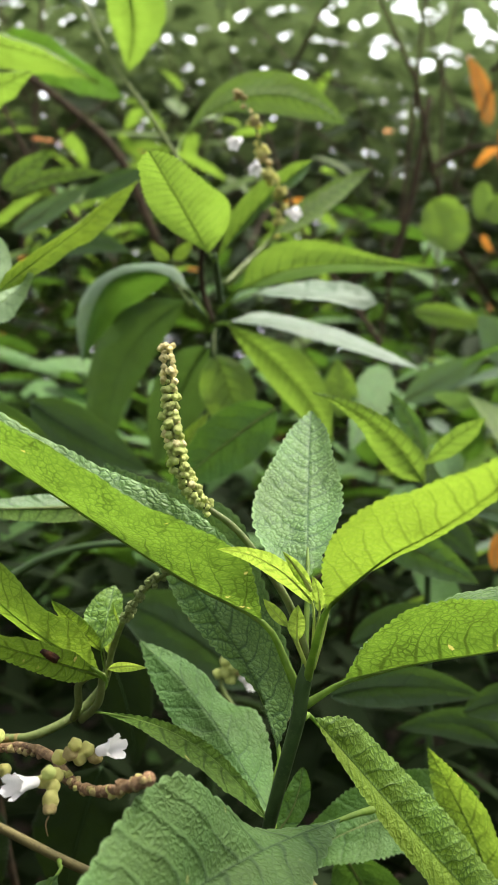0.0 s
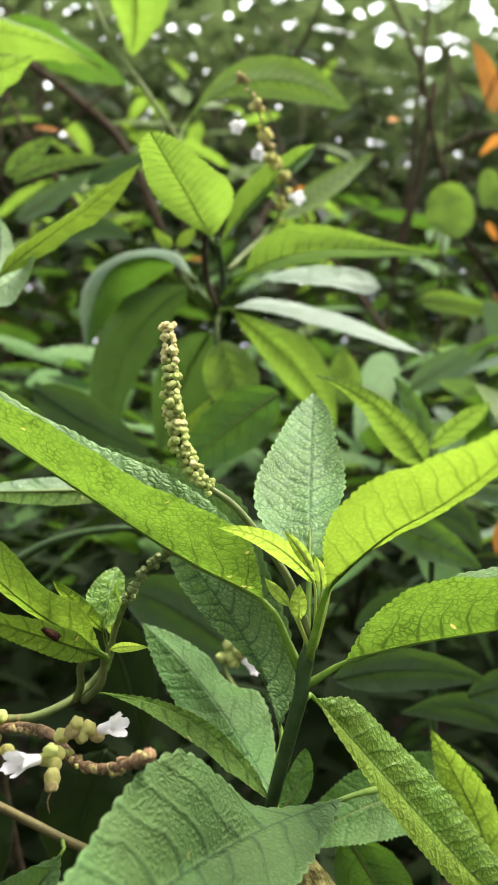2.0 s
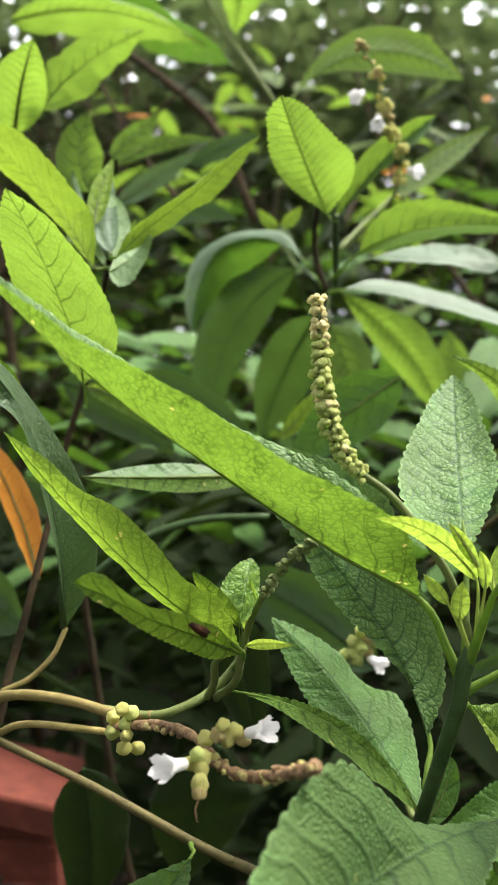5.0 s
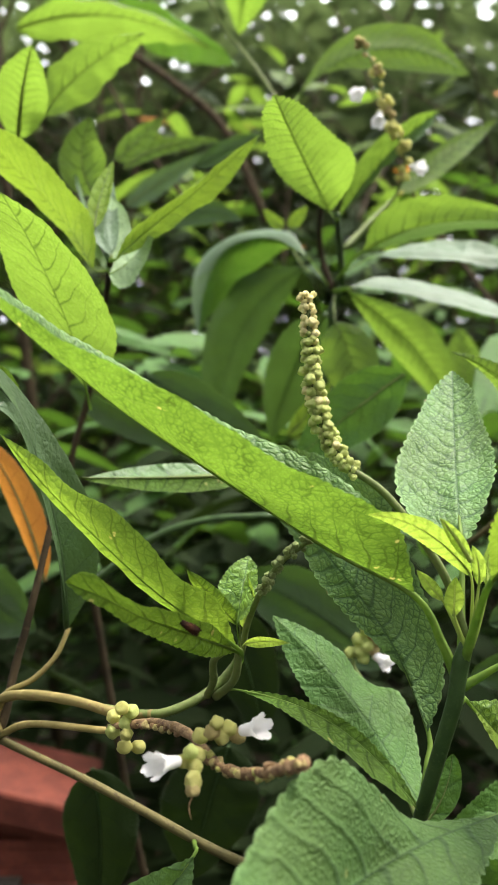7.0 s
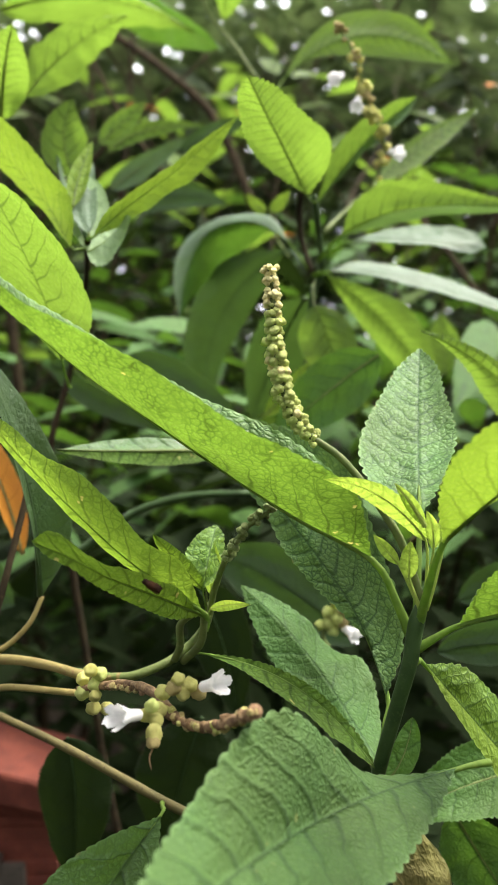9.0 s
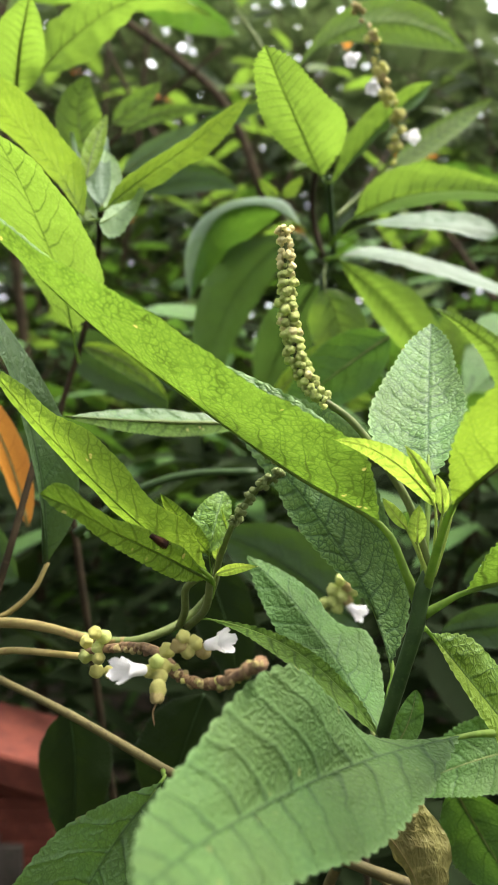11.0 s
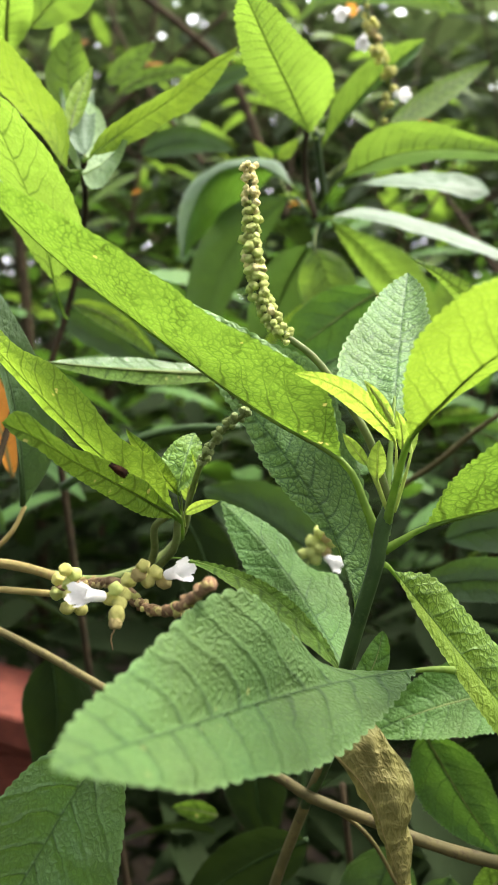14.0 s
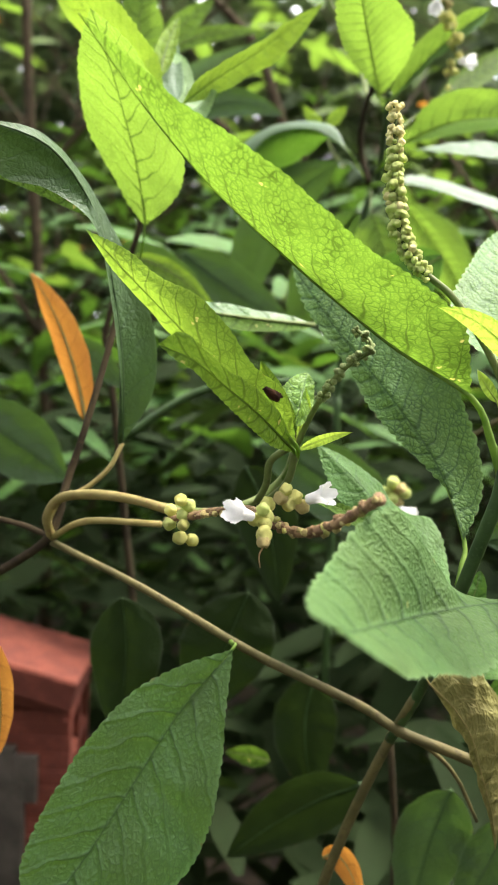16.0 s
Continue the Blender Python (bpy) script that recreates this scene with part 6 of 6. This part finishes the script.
# ---- hedge behind: stems, leaves beyond counting, tree crowns ----
def scatter(name, label, category, skin, count, seed, place, size, droop=0.35, flat=0.55):
    rng = random.Random(seed)
    bm = bmesh.new()
    uvl = bm.loops.layers.uv.new("cm")
    done = 0
    while done < count:
        p = place(rng)
        if p is None:
            continue
        done += 1
        a = rng.uniform(0, 2 * math.pi)
        along = Vector((math.cos(a), math.sin(a), rng.uniform(-0.5, 0.7))).normalized()
        up = (Vector((rng.uniform(-1, 1), rng.uniform(-1, 1), 1.2 + flat)).normalized())
        up = (up - along * up.dot(along)).normalized()
        L = rng.uniform(*size)
        small_leaf(bm, uvl, Vector(p), along, up, L, L * rng.uniform(0.36, 0.5), rng.uniform(0, droop), rng)
    ob = part(name, bm, MAT[skin], None)
    return tagged(ob, label, category, kind="stuff")


def near_fill(rng):
    x, y, z = rng.uniform(-0.75, 0.75), rng.uniform(0.66, 1.3), rng.uniform(1.0, 1.5)
    if z > 1.17 + (y - 0.5) * 0.12 + 0.10 * noise.noise((x * 5, y * 5, 0)):
        return None
    return (x, y, z)


def low_fill(rng):
    x, y, z = rng.uniform(-0.5, 0.5), rng.uniform(0.40, 0.72), rng.uniform(0.35, 1.06)
    if x < -0.10 and z > 0.72:
        return None
    if z > 1.02 - (0.72 - y) * 0.6:
        return None
    return (x, y, z)


def mid_fill(rng):
    x, y, z = rng.uniform(-1.9, 1.9), rng.uniform(1.3, 2.6), rng.uniform(0.3, 2.2)
    if z > 1.34 + (y - 1.3) * 0.25 + 0.28 * noise.noise((x * 2.3, y * 2.3, 5)):
        return None
    return (x, y, z)


def bright_fill(rng):
    x, y = rng.uniform(-1.1, 1.0), rng.uniform(1.1, 2.3)
    z = 1.2 + y * rng.uniform(-0.12, 0.34)
    if noise.noise((x * 3.1, y * 2.0, z * 3.1)) < 0.05 or (x > 0.1 * y and z > 1.2 + 0.1 * y):
        return None
    return (x, y, z)


def crown_fill(rng):
    y = rng.uniform(2.8, 6.5)
    x, z = rng.uniform(-1, 1) * y * 0.75, rng.uniform(0.2, 1.2 + y * 0.5)
    rise = (z - 1.2) / y
    if rise > 0.29 and rng.random() < (rise - 0.29 + max(0.0, x / y - 0.05) * 0.22) * 3.8 + 0.42 * noise.noise((x * 5.5, y * 1.0, z * 5.5)):
        return None
    return (x, y, z)


def round_fill(rng):
    # unseen thicket beside and behind the viewer, added to block low sky light
    a = rng.uniform(0.1, math.pi - 0.1)
    r = rng.uniform(0.9, 2.0)
    x, y, z = r * math.cos(a) * 1.15, 0.35 - r * math.sin(a), rng.uniform(0.2, 2.3)
    return (x, y, z)


def far_fill(rng):
    y = rng.uniform(6.5, 9.0)
    rise = rng.uniform(-0.2, 0.33)
    return (rng.uniform(-0.8, 0.8) * y, y, max(0.1, 1.2 + rise * y))


def left_fill(rng):
    # added left of the view so that the low wall lies in shade
    x, y, z = rng.uniform(-1.0, -0.38), rng.uniform(0.1, 1.1), rng.uniform(0.2, 1.3)
    if x > -0.30 - y * 0.22:
        return None
    return (x, y, z)


def right_fill(rng):
    x, y, z = rng.uniform(0.12, 0.6), rng.uniform(0.62, 0.95), rng.uniform(0.95, 1.24)
    return (x, y, z) if x > 0.2 * y else None


def near_low_fill(rng):
    return (rng.uniform(-0.75, 0.75), rng.uniform(0.66, 1.3), rng.uniform(0.4, 1.08))


def over_fill(rng):
    # crown added overhead, out of view, to hold sky light off the hedge
    return (rng.uniform(-2.4, 2.4), rng.uniform(0.95, 2.5), rng.uniform(2.35, 3.1))


def side_fill(rng):
    # flank leaves added outside the view to keep light off the low growth
    s = 1 if rng.random() < 0.5 else -1
    x, y, z = rng.uniform(0.24, 0.75), rng.uniform(-0.1, 0.75), rng.uniform(0.25, 1.3)
    return (s * x, y, z) if x > 0.24 + 0.42 * max(y, 0) else None


def wall_fill(rng):
    # tall growth on the sun's side, added out of view to block sunlight
    x, y, z = rng.uniform(0.46, 0.95), rng.uniform(-0.4, 0.85), rng.uniform(0.5, 1.6)
    if x < 0.26 + 0.42 * max(y, 0) or z > 1.45 + 0.25 * noise.noise((x * 4, y * 4, 2)):
        return None
    return (x, y, z)


def foot_fill(rng):
    # leaves added below the view to cut light from the front and ground
    x, y, z = rng.uniform(-0.6, 0.6), rng.uniform(-0.3, 0.40), rng.uniform(0.15, 0.80)
    return (x, y, z) if z < 0.84 - 0.25 * max(0.0, y) else None


scatter("hedge_leaves", "unseen leaves added beside the view to block light", "foliage", "shade", 900, 12, side_fill, (0.07, 0.13))
scatter("hedge_leaves", "unseen tall growth added to shade one side of the clearing", "foliage", "shade", 1700, 16, wall_fill, (0.08, 0.14))
scatter("low_leaves", "unseen leaves added round the shrubs' foot to block light", "foliage", "shade", 1000, 13, foot_fill, (0.07, 0.13))
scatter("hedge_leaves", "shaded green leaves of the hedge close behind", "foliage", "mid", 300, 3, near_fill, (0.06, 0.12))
# the 'shade' skin colours in the darkness between these hedge leaves
scatter("hedge_leaves", "hedge leaves coloured dark for inner shade", "foliage", "shade", 1700, 14, near_low_fill, (0.07, 0.13))
scatter("tree_leaves", "unseen tree crown added above the hedge to shade it", "foliage", "dark", 400, 15, over_fill, (0.12, 0.2))
scatter("hedge_leaves", "hedge leaves with pale sky sheen put into their colour", "foliage", "pale", 110, 9, right_fill, (0.05, 0.10))
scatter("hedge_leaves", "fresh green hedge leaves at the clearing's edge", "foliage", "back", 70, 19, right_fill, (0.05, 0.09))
scatter("low_leaves", "low leaves with shade put into their dark colour", "foliage", "shade", 800, 4, low_fill, (0.07, 0.12))
scatter("hedge_leaves", "dense hedge leaves further back, shade coloured in", "foliage", "shade", 4600, 5, mid_fill, (0.07, 0.14))
scatter("hedge_leaves", "lighter hedge leaves further back", "foliage", "mid", 1900, 25, mid_fill, (0.07, 0.14))
scatter("hedge_leaves", "fresh green leaves of the hedge further back", "foliage", "back", 260, 27, bright_fill, (0.06, 0.12))
scatter("tree_leaves", "tree leaves against the bright sky", "foliage", "tree", 32000, 6, crown_fill, (0.12, 0.27))
scatter("tree_leaves", "far wall of tree leaves", "foliage", "tree", 9000, 10, far_fill, (0.25, 0.45))
scatter("hedge_leaves", "unseen thicket added around the clearing to block light", "foliage", "shade", 7000, 8, round_fill, (0.08, 0.14))
scatter("hedge_leaves", "tall leaves added left of the view to shade the low wall", "foliage", "shade", 1500, 11, left_fill, (0.08, 0.14))
scatter("dead_leaves", "orange dead leaves hung up in the hedge", "foliage", "orange", 28, 7, lambda r: (r.uniform(-0.9, 0.9), r.uniform(1.1, 2.2), r.uniform(1.0, 1.85)), (0.035, 0.07), 0.5, 0.0)


def thicket_twigs():
    """Bare brown twigs tangled through the hedge, beyond counting."""
    rng = random.Random(41)
    verts, faces = [], []
    for k in range(200):
        y = rng.uniform(1.0, 3.2)
        p = Vector((rng.uniform(-0.5, 0.5) * y * 1.3, y, rng.uniform(0.7, 1.2 + 0.36 * y)))
        d = Vector((rng.uniform(-0.7, 0.7), rng.uniform(-0.4, 0.4), rng.uniform(0.2, 1.0))).normalized()
        r = rng.uniform(0.0014, 0.0045)
        prev = None
        n = 6
        step = rng.uniform(0.05, 0.11)
        for i in range(n + 1):
            a = d.orthogonal().normalized()
            b = d.cross(a)
            ids = []
            for q in range(5):
                c = 2 * math.pi * q / 5
                verts.append(tuple(p + (a * math.cos(c) + b * math.sin(c)) * (r * (1 - 0.7 * i / n))))
                ids.append(len(verts) - 1)
            if prev:
                for q in range(5):
                    faces.append((prev[q], prev[(q + 1) % 5], ids[(q + 1) % 5], ids[q]))
            prev = ids
            p = p + d * step
            d = (d + Vector((rng.uniform(-0.25, 0.25), rng.uniform(-0.2, 0.2), rng.uniform(-0.15, 0.2)))).normalized()
    me = bpy.data.meshes.new("hedge_twigs")
    me.from_pydata(verts, [], faces)
    me.materials.append(MAT["bark"])
    for q in me.polygons:
        q.use_smooth = True
    return tagged(new("hedge_twigs", me), "thin bare brown twigs tangled in the hedge", "twigs", kind="stuff")


thicket_twigs()


def thin_trunks():
    rng = random.Random(31)
    for k in range(16):
        x, y = rng.uniform(-1.2, 1.2), rng.uniform(1.1, 2.6)
        h = rng.uniform(1.5, 2.6)
        t = thing("young_tree", x, y, "thin dark tree stem rising through the hedge", "tree", "thin trees behind")
        pts = [(x, y, -0.02)]
        lean = rng.uniform(-0.22, 0.22)
        for s in (0.25, 0.5, 0.75, 1.0):
            pts.append((x + lean * s + rng.uniform(-0.03, 0.03), y + rng.uniform(-0.03, 0.03), h * s))
        r = rng.uniform(0.006, 0.013)
        stem(t, "trunk", pts, r, r * 0.4, "bark", knots=0.15, seed=k)
        for q in range(3):
            f = rng.uniform(0.45, 0.9)
            i = min(3, int(f * 4))
            p = Vector(pts[i]).lerp(Vector(pts[i + 1]), f * 4 - i)
            d = Vector((rng.uniform(-1, 1), rng.uniform(-0.5, 0.5), rng.uniform(0.3, 0.9))).normalized()
            stem(t, "branch", [tuple(p), tuple(p + d * 0.16 + Vector((0, 0, 0.02))), tuple(p + d * 0.38)], r * 0.45, r * 0.15, "bark", sides=6, seed=q)


thin_trunks()
